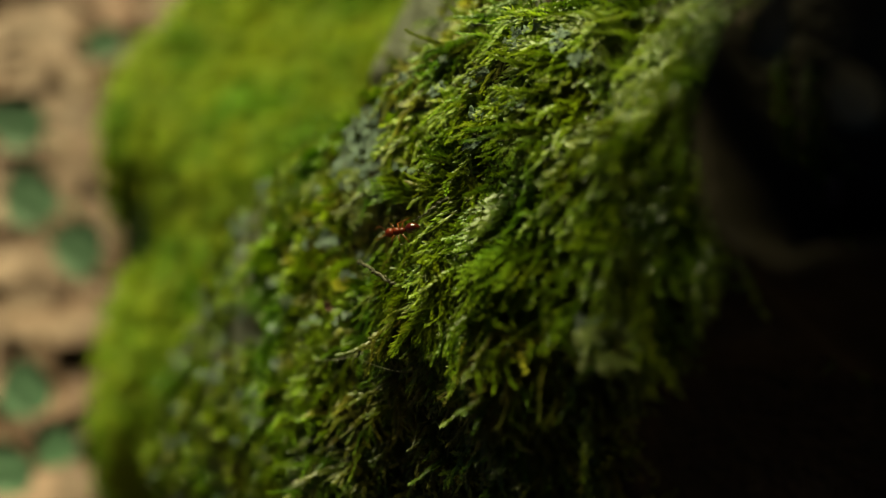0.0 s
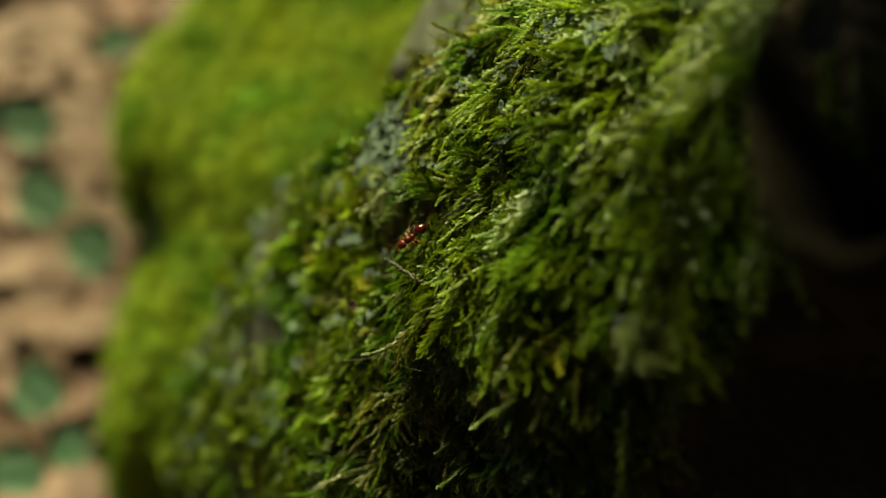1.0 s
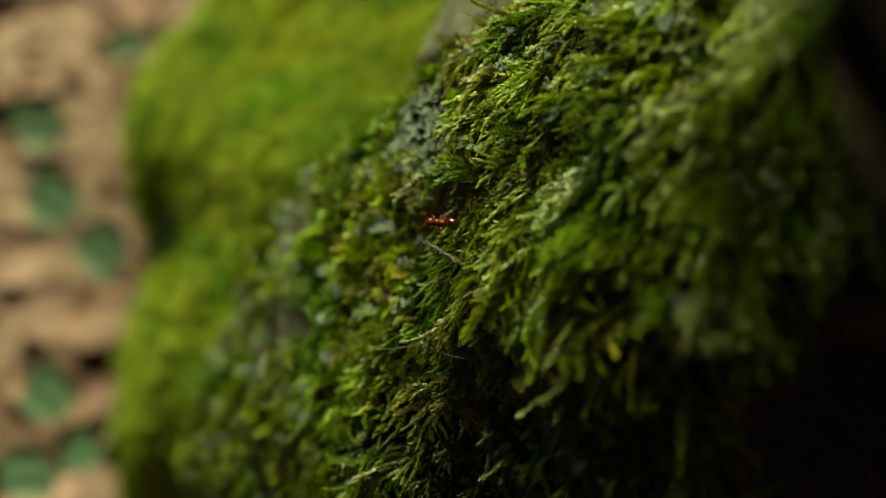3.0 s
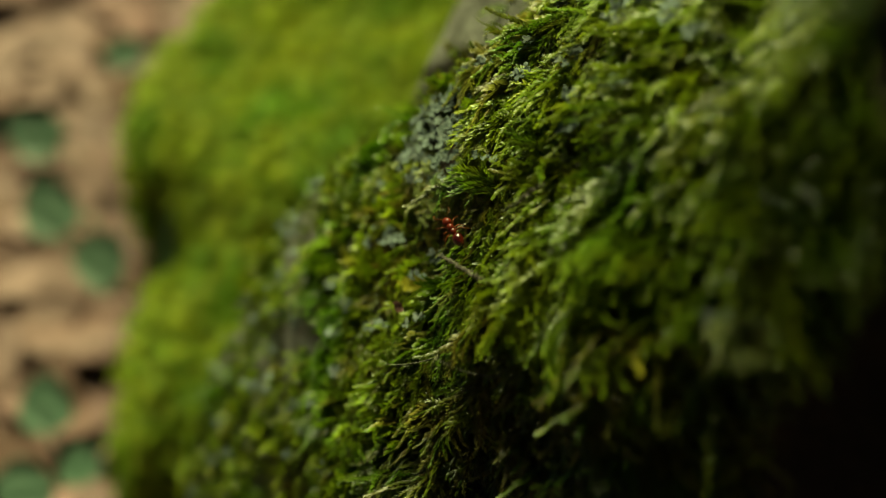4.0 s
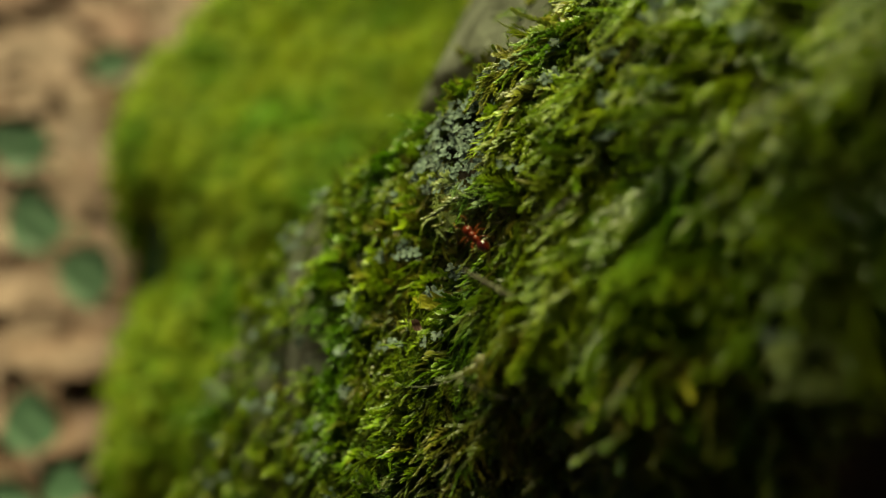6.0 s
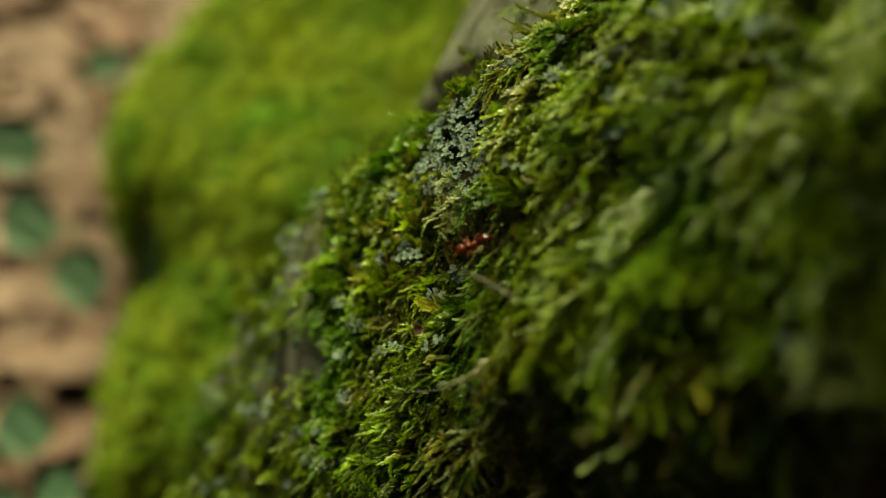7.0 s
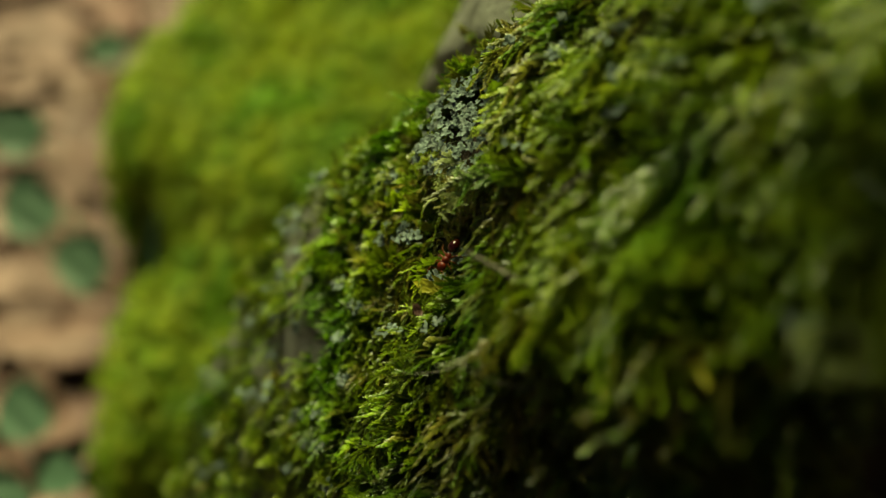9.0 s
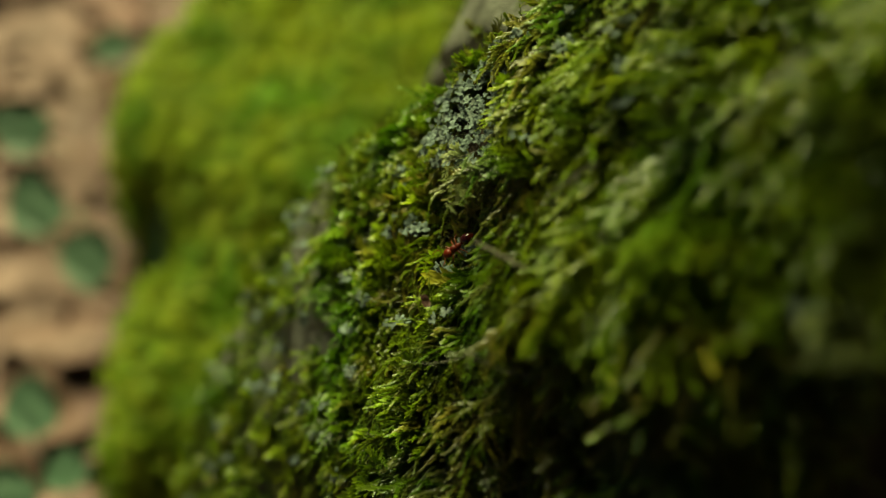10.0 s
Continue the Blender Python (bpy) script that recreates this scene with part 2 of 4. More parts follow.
def build_lip(tree):
    """The worn bark lip of the hollow: a rounded crest that runs down from the moss and turns in under the trunk."""
    crest = [Vector(q) for q in ((24, 119, 19), (19.5, 108, 12), (17.6, 99, 6.5), (18.2, 97, 2.4), (20.2, 97, 0.2), (24, 98, -0.6), (28, 99, 0.2), (34, 102, 0.5), (46, 106, -1), (62, 112, -3), (84, 120, -4))]
    line = []
    for i in range(len(crest) - 1):
        line += [crest[i].lerp(crest[i + 1], u / 6) for u in range(6)]
    line.append(crest[-1])
    for _ in range(3):
        line = [line[0]] + [(line[i - 1] + line[i] * 2 + line[i + 1]) / 4 for i in range(1, len(line) - 1)] + [line[-1]]
    form = ((13.0, 16.0, -2.5), (5.0, 6.0, -0.9), (1.6, 1.8, -0.1), (0.0, 0.0, 0.2), (0.0, -0.2, -0.7), (0.7, 0.7, -1.7), (2.2, 3.0, -3.2), (5.0, 7.5, -5.0), (9.0, 14.0, -7.5), (15.0, 24.0, -11.0))
    verts = []
    for p in line:
        for k, q in enumerate(form):
            v = p + Vector(q)
            w = v * 0.35
            verts.append(tuple(v + Vector((0.5, 0.7, 0.6)) * noise.noise(w) + Vector((0.2, 0.3, 0.3)) * noise.noise(w * 3.1)))
    m = len(form)
    faces = [(i * m + j, i * m + j + 1, (i + 1) * m + j + 1, (i + 1) * m + j) for i in range(len(line) - 1) for j in range(m - 1)]
    part("hollow_lip", mesh("hollow_lip", to_world(verts), faces, BARK, True), tree, "worn brown bark lip of a dark hollow")


# ---- moss fronds ----


def leaf_verts(base, along, side, up, length, width):
    """A keeled, pointed leaf: four points, two triangles folded along the midrib."""
    half = base + along * length * 0.4 + up * width * 0.3
    tip = base + along * length + up * length * 0.1
    return [base, half - side * width / 2, half + side * width / 2, tip]


LEAF_TRIS = [(0, 3, 1), (0, 2, 3)]


def stem_leaves(rng, start, head, up, length, n, size, droop, out, tris, ages, age0, age1, join_to=None, slim=0.38, open_=1.0):
    """Overlapping leaves in two loose ranks along a stem that droops towards its tip. Returns the stem's points and their numbers."""
    p, d, pts, nums = Vector(start), Vector(head).normalized(), [], []
    u = Vector(up)
    step = length / n
    for i in range(n + 1):
        s = i / n
        d = (d - u * droop * step * (0.3 + s) + Vector(rng.normal(0, 0.035, 3))).normalized()
        p = p + d * step
        side = d.cross(u).normalized()
        top = side.cross(d).normalized()
        w = (-1, 1, 0)[i % 3]
        taper = 0.75 + 0.5 * math.sin(math.pi * min(1.0, s * 1.05 + 0.1))
        lean = rng.uniform(0.1, 0.45) if w else rng.uniform(0.35, 0.6)
        a = (d * 0.8 + (side * w * (0.46 - 0.2 * s) + top * lean * 0.5) * open_ + Vector(rng.normal(0, 0.14, 3))).normalized() if i < n else d
        sd = a.cross(top).normalized()
        k = len(out)
        root = p + side * (w * 0.1 - 0.03) * size + top * (0.08 if w == 0 else -0.04) * size
        out += leaf_verts(root, a, sd, sd.cross(a), size * taper * rng.uniform(0.7, 1.3), size * slim * taper)
        tris += [tuple(k + q for q in t) for t in LEAF_TRIS]
        if i > 1:
            tris.append((nums[-2], nums[-1], k))
        elif i == 1 and join_to is not None:
            tris.append((join_to, nums[-1], k))
        pts.append(p.copy())
        nums.append(k)
        g = age0 + (age1 - age0) * s
        g += rng.normal(0, 0.1)
        ages += [g - 0.3, g - 0.06, g - 0.06, g + 0.3]
    return pts, nums


def frond(seed, length, n, size, branches=0, droop=0.12, slim=0.38, open_=1.0):
    """A moss frond in mm, growing along +y with +z away from the bark."""
    rng = np.random.default_rng(seed)
    out, tris, ages = [], [], []
    pts, nums = stem_leaves(rng, (0, 0, 0), (0, 1, 0.25), (0, 0, 1), length, n, size, droop, out, tris, ages, 0.1, 0.8, None, slim, open_)
    for b in range(branches):
        i = int((0.25 + 0.6 * b / max(1, branches)) * len(pts))
        w = (-1) ** b
        head = Vector((w * 0.75, 0.7, 0.12))
        stem_leaves(rng, pts[i], head, (0, 0, 1), length * rng.uniform(0.28, 0.42), max(5, n // 3), size * 0.8, droop, out, tris, ages, 0.35, 0.85, nums[i])
    return np.array([tuple(v) for v in out]), np.array(tris), np.clip(np.array(ages), 0, 1)


FRONDS = [frond(1, 6.0, 50, 0.64, 0, 0.12, 0.5, 1.05), frond(2, 5.0, 42, 0.62, 0, 0.2, 0.5, 1.05), frond(3, 7.0, 58, 0.66, 0, 0.08, 0.5, 1.0), frond(4, 5.4, 44, 0.62, 3, 0.15, 0.5, 1.1),
          frond(5, 6.0, 46, 0.64, 3, 0.1, 0.5, 1.1), frond(6, 4.4, 37, 0.62, 0, 0.3, 0.5, 1.1), frond(7, 7.0, 58, 0.68, 0, 0.14, 0.5, 1.0), frond(8, 5.0, 42, 0.64, 2, 0.25, 0.5, 1.1),
          frond(9, 5.0, 40, 1.25, 0, 0.02, 0.22, 1.5), frond(10, 6.0, 44, 1.35, 0, 0.05, 0.21, 1.3),
          frond(11, 2.6, 22, 0.85, 0, 0.1, 0.5, 0.9), frond(12, 3.2, 26, 0.9, 0, 0.2, 0.48, 0.8), frond(13, 2.2, 20, 0.8, 0, 0.0, 0.55, 1.0)]
COARSE = [frond(21, 6.5, 16, 1.0), frond(22, 5.2, 13, 0.95, 0, 0.2), frond(23, 8.5, 20, 1.05, 0, 0.1), frond(24, 8.0, 15, 1.0, 2, 0.14)]
SPARSE = [frond(31, 6.5, 7, 1.9), frond(32, 5.2, 6, 1.8, 0, 0.2), frond(33, 8.5, 8, 2.0, 0, 0.1)]


def normals(fn, y, z, e=1.5):
    dy = (fn(y + e, z) - fn(y - e, z)) / (2 * e)
    dz = (fn(y, z + e) - fn(y, z - e)) / (2 * e)
    n = np.stack([-np.ones_like(y), dy, dz], -1)
    return n / np.linalg.norm(n, axis=-1, keepdims=True)


def frames_of(n, flow, rng, spread, lift):
    """Turns for fronds that lie along flow on a surface with normals n."""
    t = flow - (flow * n).sum(-1, keepdims=True) * n
    t /= np.linalg.norm(t, axis=-1, keepdims=True)
    s = np.cross(t, n)
    a = rng.normal(0, spread, len(n))[:, None]
    t = t * np.cos(a) + s * np.sin(a)
    e = rng.uniform(*lift, len(n))[:, None]
    y = t * np.cos(e) + n * np.sin(e)
    x = np.cross(y, n)
    x /= np.linalg.norm(x, axis=-1, keepdims=True)
    return np.stack([x, y, np.cross(x, y)], -1)


def strew(templates, pos, turns, scales, pick, tint):
    """Many copies of frond templates as one set of points, triangles and tones."""
    vs, ts, gs, base = [], [], [], 0
    for k, (v, t, g) in enumerate(templates):
        idx = np.nonzero(pick == k)[0]
        if not len(idx):
            continue
        w = np.einsum("nij,vj->nvi", turns[idx], v) * scales[idx, None, None] + pos[idx, None]
        vs.append(w.reshape(-1, 3))
        ts.append((t[None] + (np.arange(len(idx)) * len(v))[:, None, None] + base).reshape(-1, 3))
        gs.append(np.clip(g[None] + tint[idx, None], 0, 1).ravel())
        base += len(idx) * len(v)
    return np.concatenate(vs), np.concatenate(ts), np.concatenate(gs)


# The ant's way: seconds, x, y, z in mm, and the way it faces in degrees.
ANT_WAY = [
    (0, -4.4, 160.8, 2.0, -176),
    (0.4, -5.3, 163.3, 1.8, -163),
    (0.8, -6.0, 164.9, 1.2, -150),
    (1, -6.5, 166.4, 0.9, -141),
    (1.2, -7.2, 167.5, 0.0, -114),
    (1.6, -7.9, 169.6, -0.5, -85),
    (2, -7.8, 169.0, -0.7, -100),
    (2.2, -7.6, 169.1, 0.0, -112),
    (2.5, -7.6, 168.7, -0.4, -146),
    (2.7, -7.7, 170.2, 0.2, -164),
    (3.8, -7.9, 172.3, 1.4, -238),
    (4, -8.0, 172.9, 1.6, -235),
    (4.4, -7.5, 171.7, 2.0, -234),
    (4.8, -7.5, 171.9, 2.0, -233),
    (5, -7.8, 173.0, 2.2, -235),
    (5.6, -8.2, 174.8, 2.5, -242),
    (5.7, -8.0, 174.2, 2.5, -240),
    (6.8, -8.7, 175.5, 1.4, -171),
    (7, -8.7, 175.5, 1.5, -163),
    (7.2, -8.9, 176.2, 1.5, -166),
    (7.5, -9.6, 179.2, 1.1, -138),
    (7.9, -10.4, 184.5, 0.7, -112),
    (8.1, -10.5, 184.9, 0.4, -122),
    (8.5, -10.5, 184.9, -0.2, -120),
    (8.7, -10.6, 184.9, -1.1, -110),
    (9, -11.0, 186.4, -1.7, -117),
    (9.5, -11.5, 187.8, -1.4, -139),
    (9.8, -11.4, 187.3, -1.7, -133),
    (10, -10.9, 185.9, -1.5, -143),
]


def field(p, scale, seed):
    """Smooth noise over many points, -1 to 1."""
    return np.array([noise.noise(Vector((q[0] * scale + seed, q[1] * scale, q[2] * scale))) for q in p])


# lichen: y, z, size in mm
LICHEN_SPOTS = [(189, 14, 6.0), (190, -4, 0.9), (186, -1.5, 0.7), (187, -7, 0.6), (183, -9, 0.7), (193, -10, 0.9), (196, 1, 1.0), (165, 20, 1.1), (158, 24, 1.5), (150, 22, 1.0), (131.5, -7.5, 0.9), (154, 16, 0.7), (146, 20, 0.8)]
_r = np.random.default_rng(31)
for _ in range(60):
    _y = _r.uniform(198, 276)
    LICHEN_SPOTS.append((_y, _y * _r.uniform(-0.19, 0.05), _r.uniform(0.35, 0.85)))
for _ in range(16):
    LICHEN_SPOTS.append((_r.uniform(152, 186), _r.uniform(7, 24), _r.uniform(0.3, 0.55)))


def build_moss():
    rng = np.random.default_rng(5)
    n = 3900
    y = np.where(rng.uniform(0, 1, n) < 0.5, rng.uniform(119, 218, n), rng.uniform(200, 292, n))
    z = y * rng.uniform(-0.215, 0.205, n) - 2
    # thinner past the edge where the bark shows grey
    edge = crest_y(np.clip(z, -60, 30)) + 12
    keep = rng.uniform(0, 1, n) > np.clip((y - edge) / 16, 0, 0.96)
    for ly, lz, r in LICHEN_SPOTS:
        near = np.hypot((y - ly) / 1.7, z - lz) < r * rng.uniform(0.75, 1.15, n)
        keep &= ~near | (rng.uniform(0, 1, n) < 0.05)
    keep &= (y > hollow_y(z - 3) + rng.uniform(-1, 2.5, n)) | (z > 34) | (rng.uniform(0, 1, n) < np.where((z > 6) & (y > 110), 0.5, 0.02))
    y, z = y[keep], z[keep]
    # each tuft is a brush of fronds that lie much the same way
    p = np.stack([moss_top(y, z), y, z], -1)
    nn = normals(moss_top, y, z)
    far = np.clip((y - 172) / 25, 0, 1)
    lump = (field(p, 0.085, 3.0) * 2.6 + field(p, 0.2, 9.0) * 2.2) * (1.45 - 0.75 * far)
    p = p - nn * (4.0 - lump[:, None])
    crest = np.clip((z - 12) / 20, 0, 1)[:, None]
    flow = (np.array([0.02, -0.08, -1.0]) * (1 - far[:, None]) + np.array([-0.3, 0.3, -1.0]) * far[:, None]) * (1 - crest) + np.array([-0.5, 0.6, -0.6]) * crest
    lie = frames_of(nn, flow, rng, 0.34 + 0.5 * far, (0.0, 0.42))
    up = frames_of(nn, flow, rng, 0.5 + 0.6 * far, (0.5, 1.2))
    stand = rng.uniform(0, 1, len(p)) < 0.16 + 0.44 * smooth((y - 178) / 16)
    lie[stand] = up[stand]
    bulk = rng.uniform(0.68, 1.2, len(p)) * (1.15 - 0.5 * far - 0.1 * smooth((y - 200) / 30))
    bulk *= 1 - 0.36 * np.exp(-(((y - 166) / 13) ** 2) - ((z + 3) / 9) ** 2)
    bulk *= 1 - 0.2 * smooth((-4 - z) / 14) * (1 - far)
    # browning of old moss, plus shade put into the tone low down and by the hollow
    hue_and_shade = rng.normal(0, 0.09, len(p)) - 0.34 * smooth((-3 - z) / 15) * (1 - far) - 0.06 * smooth((-10 - z) / 15) * far - 0.06 * smooth((141 - y) / 12) + 0.2 * far + 0.16 * field(p, 0.06, 20.0) + 0.26 * smooth((z - 10) / 8) + np.where(rng.uniform(0, 1, len(p)) < 0.1, -0.35, 0)
    of = np.repeat(np.arange(len(p)), rng.integers(5, 11, len(p)))
    m = len(of)
    spot = rng.normal(0, 0.75, (m, 3)) * bulk[of, None]
    p = p[of] + np.einsum("nij,nj->ni", lie[of], spot * (1.1, 0.8, 0.35))
    turns = frames_of(lie[of, :, 2], lie[of, :, 1], rng, 0.2, (-0.2, 0.24))
    # outer fronds of a brush splay outwards
    splay = np.clip(0.22 * spot[:, 0], -0.6, 0.6)
    ca, sa = np.cos(splay)[:, None], np.sin(splay)[:, None]
    tx, ty = turns[:, :, 0].copy(), turns[:, :, 1].copy()
    turns[:, :, 0], turns[:, :, 1] = tx * ca - ty * sa, ty * ca + tx * sa
    scales = bulk[of] * rng.uniform(0.7, 1.15, m)
    tint = np.minimum(hue_and_shade[of] + rng.normal(0, 0.07, m), 0.26)
    slim = (rng.uniform(0, 1, len(bulk)) < 0.04 + 0.18 * far * smooth((-2 - z) / 8))[of]
    short = (rng.uniform(0, 1, len(bulk)) < 0.75 * far)[of] & ~slim
    scales[short] *= 1.6
    tint[short] += 0.2
    y, z, nn = p[:, 1], p[:, 2], nn[of]
    # a low creeping layer beneath, over the bark
    k = 5600
    uy = rng.uniform(119, 290, k)
    uz = uy * rng.uniform(-0.215, 0.2, k) - 2
    keep = uy < crest_y(np.clip(uz, -60, 30)) + 10
    for ly, lz, r in LICHEN_SPOTS:
        keep &= np.hypot((uy - ly) / 1.7, uz - lz) > r
    keep &= (uy > hollow_y(uz)) | (rng.uniform(0, 1, k) < 0.1)
    uy, uz = uy[keep], uz[keep]
    un = normals(moss_top, uy, uz)
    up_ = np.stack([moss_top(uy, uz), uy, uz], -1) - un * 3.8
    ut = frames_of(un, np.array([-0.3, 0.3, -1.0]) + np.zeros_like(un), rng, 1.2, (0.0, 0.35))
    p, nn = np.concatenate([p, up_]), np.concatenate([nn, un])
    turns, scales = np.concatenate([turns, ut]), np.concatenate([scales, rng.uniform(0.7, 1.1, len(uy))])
    # toned darker than the brushes above it, for contrast
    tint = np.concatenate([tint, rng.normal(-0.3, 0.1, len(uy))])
    slim, short = np.concatenate([slim, np.zeros(len(uy), bool)]), np.concatenate([short, np.zeros(len(uy), bool)])
    low = np.concatenate([np.zeros(len(y), bool), np.ones(len(uy), bool)])
    y, z = p[:, 1], p[:, 2]
    # older, olive-brown fronds low on the cushion, and a short growth of them in the dip that the ant crosses
    # their share low on the cushion also dims it in place of shade
    olive = rng.uniform(0, 1, len(p)) < 0.7 * smooth((-3 - z) / 12) * (1 - smooth((y - 176) / 14)) + 0.7 * np.exp(-(((y - 183) / 9) ** 2) - ((z - 3) / 7) ** 2) + 0.14 * smooth((y - 188) / 12) + 0.5 * smooth((z - 13) / 8) * smooth((y - 160) / 16)
    k = 700
    vy, vz = rng.uniform(172, 199, k), rng.uniform(-7, 12, k)
    vn = normals(moss_top, vy, vz)
    p, nn = np.concatenate([p, np.stack([moss_top(vy, vz), vy, vz], -1) - vn * rng.uniform(1.9, 3.4, k)[:, None]]), np.concatenate([nn, vn])
    turns = np.concatenate([turns, frames_of(vn, np.array([-0.3, 0.3, -1.0]) + np.zeros_like(vn), rng, 1.0, (0.0, 0.3))])
    scales, tint = np.concatenate([scales, rng.uniform(0.4, 0.7, k)]), np.concatenate([tint, rng.normal(0.02, 0.1, k)])
    none, olive = np.zeros(k, bool), np.concatenate([olive, rng.uniform(0, 1, k) < 0.8])
    slim, short, low = np.concatenate([slim, none]), np.concatenate([short, none]), np.concatenate([low, none])
    y, z = p[:, 1], p[:, 2]
    # a clear run for the ant, and around the twigs
    way = np.concatenate([[r[1:4] for r in ANT_WAY], [(-10.1, 165.0, -1.3), (-8.5, 162.6, -2.2), (-6.9, 160.0, -3.3), (-5.5, 158.0, -4.2), (-1.5, 157.5, 4.5)]])
    size = np.full(len(way), 2.2)
    size[-5:] = (1.4, 1.4, 1.2, 0.8, 0.6)
    ok = np.ones(len(p), bool)
    for s in (0.0, 0.2, 0.4, 0.6, 0.8, 1.0, 1.2, 1.4):
        q = p + turns[:, :, 1] * (7.0 * s * scales)[:, None]
        for ly, lz, r in LICHEN_SPOTS[:13]:
            ok &= np.hypot((q[:, 1] - ly) / 1.7, q[:, 2] - lz) > 0.72 * r
        for a, r in zip(way, size):
            for eye in ((0.0, 0.0, 0.0), (-8.0, 11.0, -3.3), (-14.0, 28.0, -4.0)):
                up = (np.array(eye) - a) / np.linalg.norm(np.array(eye) - a)
                off = q - a
                h = off @ up
                ok &= ~((h > -1.6) & (h < 30) & (np.linalg.norm(off - h[:, None] * up, axis=1) < r))
    p, nn, y, z, turns, scales, tint, low, slim, short, olive = p[ok], nn[ok], y[ok], z[ok], turns[ok], scales[ok], tint[ok], low[ok], slim[ok], short[ok], olive[ok]
    fine = ((y > 134) & (y < 204) | short) & ~low
    r = np.array(ROOT.to_3x3())
    # pointed shoots that stand up beside the dip, and a fan of long strands that falls from their foot
    shoots = [((-14.0, 183.6, -8.0), (-0.43, 0.0, 0.9), 0.88), ((-13.9, 183.8, -10.9), (-0.7, 0.0, 0.7), 0.8), ((-13.0, 183.7, -11.6), (-0.55, 0.0, 0.83), 0.6), ((-15.5, 184.2, -8.5), (-0.45, 0.0, 0.89), 0.72),
              ((-10.5, 186.5, -9.5), (-0.2, -0.2, 1.0), 0.6), ((-12.6, 184.0, -10.8), (-0.84, -0.05, -0.54), 1.1), ((-13.2, 183.8, -11.4), (-0.72, -0.05, -0.7), 1.15), ((-12.6, 183.8, -11.8), (-0.55, -0.05, -0.84), 1.1),
              ((-12.0, 183.8, -12.0), (-0.3, -0.1, -0.95), 1.05), ((-13.0, 184.0, -10.0), (-0.95, 0.0, -0.25), 1.0), ((-11.4, 184.0, -12.4), (-0.1, -0.1, -1.0), 0.9)]
    for name, mask, label in (("moss_cushion", y < 176, "thick yellow-green feather moss cushion hanging over the root"),
                              ("moss_carpet", y >= 176, "thin green moss carpet creeping between grey lichen on the root")):
        root = thing(name, Matrix.Identity(4), label, "moss")
        near = mask & fine & ~olive & (np.abs(z) < 22)
        chosen = np.nonzero(near)[0][:150]
        rest = mask.copy()
        rest[chosen] = False
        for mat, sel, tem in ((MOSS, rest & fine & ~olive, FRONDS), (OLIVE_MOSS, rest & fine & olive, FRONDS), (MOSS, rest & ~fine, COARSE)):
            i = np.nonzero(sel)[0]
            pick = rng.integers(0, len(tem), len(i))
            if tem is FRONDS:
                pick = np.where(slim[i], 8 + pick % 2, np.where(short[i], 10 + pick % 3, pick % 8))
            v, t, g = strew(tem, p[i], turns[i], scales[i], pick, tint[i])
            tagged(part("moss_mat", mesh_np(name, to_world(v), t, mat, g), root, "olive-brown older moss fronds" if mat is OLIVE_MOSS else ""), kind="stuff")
        for i in chosen:
            me = FROND_MESHES[8 + int(rng.integers(0, 2)) if slim[i] else 10 + int(rng.integers(0, 3)) if short[i] else int(rng.integers(0, 8))]
            m = Matrix((*(r @ turns[i] * scales[i] * MM).tolist(),)).to_4x4()
            m.translation = Vector(to_world(p[i]))
            part("frond", me, root, "", m)
        for base, head, size in shoots if name == "moss_carpet" else ():
            m = (ROOT.to_3x3() @ Vector(head).to_track_quat("Y", "Z").to_matrix()).to_4x4() @ Matrix.Scale(size * MM, 4)
            m.translation = Vector(to_world(base))
            part("shoot", SHOOT_MESHES[head[2] < 0], root, "long hanging moss strand" if head[2] < 0 else "pointed pale green shoot", m)


def build_stalks():
    """Thin dry stalks and hairs that stand out of the moss."""
    rng = np.random.default_rng(44)
    for k in range(14):
        y = rng.uniform(146, 200)
        z = rng.uniform(-20, 16)
        if min(math.hypot(y - r[2], z - r[3]) for r in ANT_WAY) < 9:
            continue
        n = normals(moss_top, np.array([y]), np.array([z]))[0]
        a = Vector((float(moss_top(np.float64(y), np.float64(z))), y, z)) - Vector(n) * 2.0
        d = (Vector(n) * 0.7 + Vector((-0.3, 0.2, rng.uniform(-0.9, 0.4)))).normalized()
        bend = Vector(rng.normal(0, 0.35, 3).tolist())
        size = float(rng.uniform(3.5, 6.5))
        path = [a + d * size * u + bend * size * u * u * 0.5 for u in np.linspace(0, 1, 10).tolist()]
        v, f = tube(path, [0.07 - 0.045 * u for u in np.linspace(0, 1, 10).tolist()], 6)
        thing("dry_stalk", Matrix.Identity(4), "hair-thin dry brown moss stalk curving out of the cushion", "moss stalk", "dry stalks", "", mesh("dry_stalk", to_world([tuple(q) for q in v]), f, TWIG, True))


SHOOT_MESHES = [mesh_np("shoot", v, t, MOSS, np.clip(g + lift, 0, 1)) for (v, t, g), lift in ((frond(51, 5.0, 26, 1.1, 0, 0.02, 0.3, 0.9), 0.4), (frond(52, 6.0, 46, 0.7, 0, 0.06, 0.42, 0.9), 0.15))]
FROND_MESHES = [mesh_np("frond", v, t, MOSS, g) for v, t, g in FRONDS]

# ---- back mound ----



def hollow(x, z):
    """The shaded fold between the mound's upper and lower swell, deepest at its open side."""
    return 5 * np.exp(-(((z - 16 + 0.2 * (x + 80)) / 22) ** 2)) + 34 * np.exp(-(((x + 84) / 15) ** 2) - ((z - 9) / 15) ** 2)


# how far across the mound's open side reaches, over z
MOUND_Z = (-80, -55, -42, -28, -15, -5, 6, 18, 28, 38, 50, 64, 80, 110)
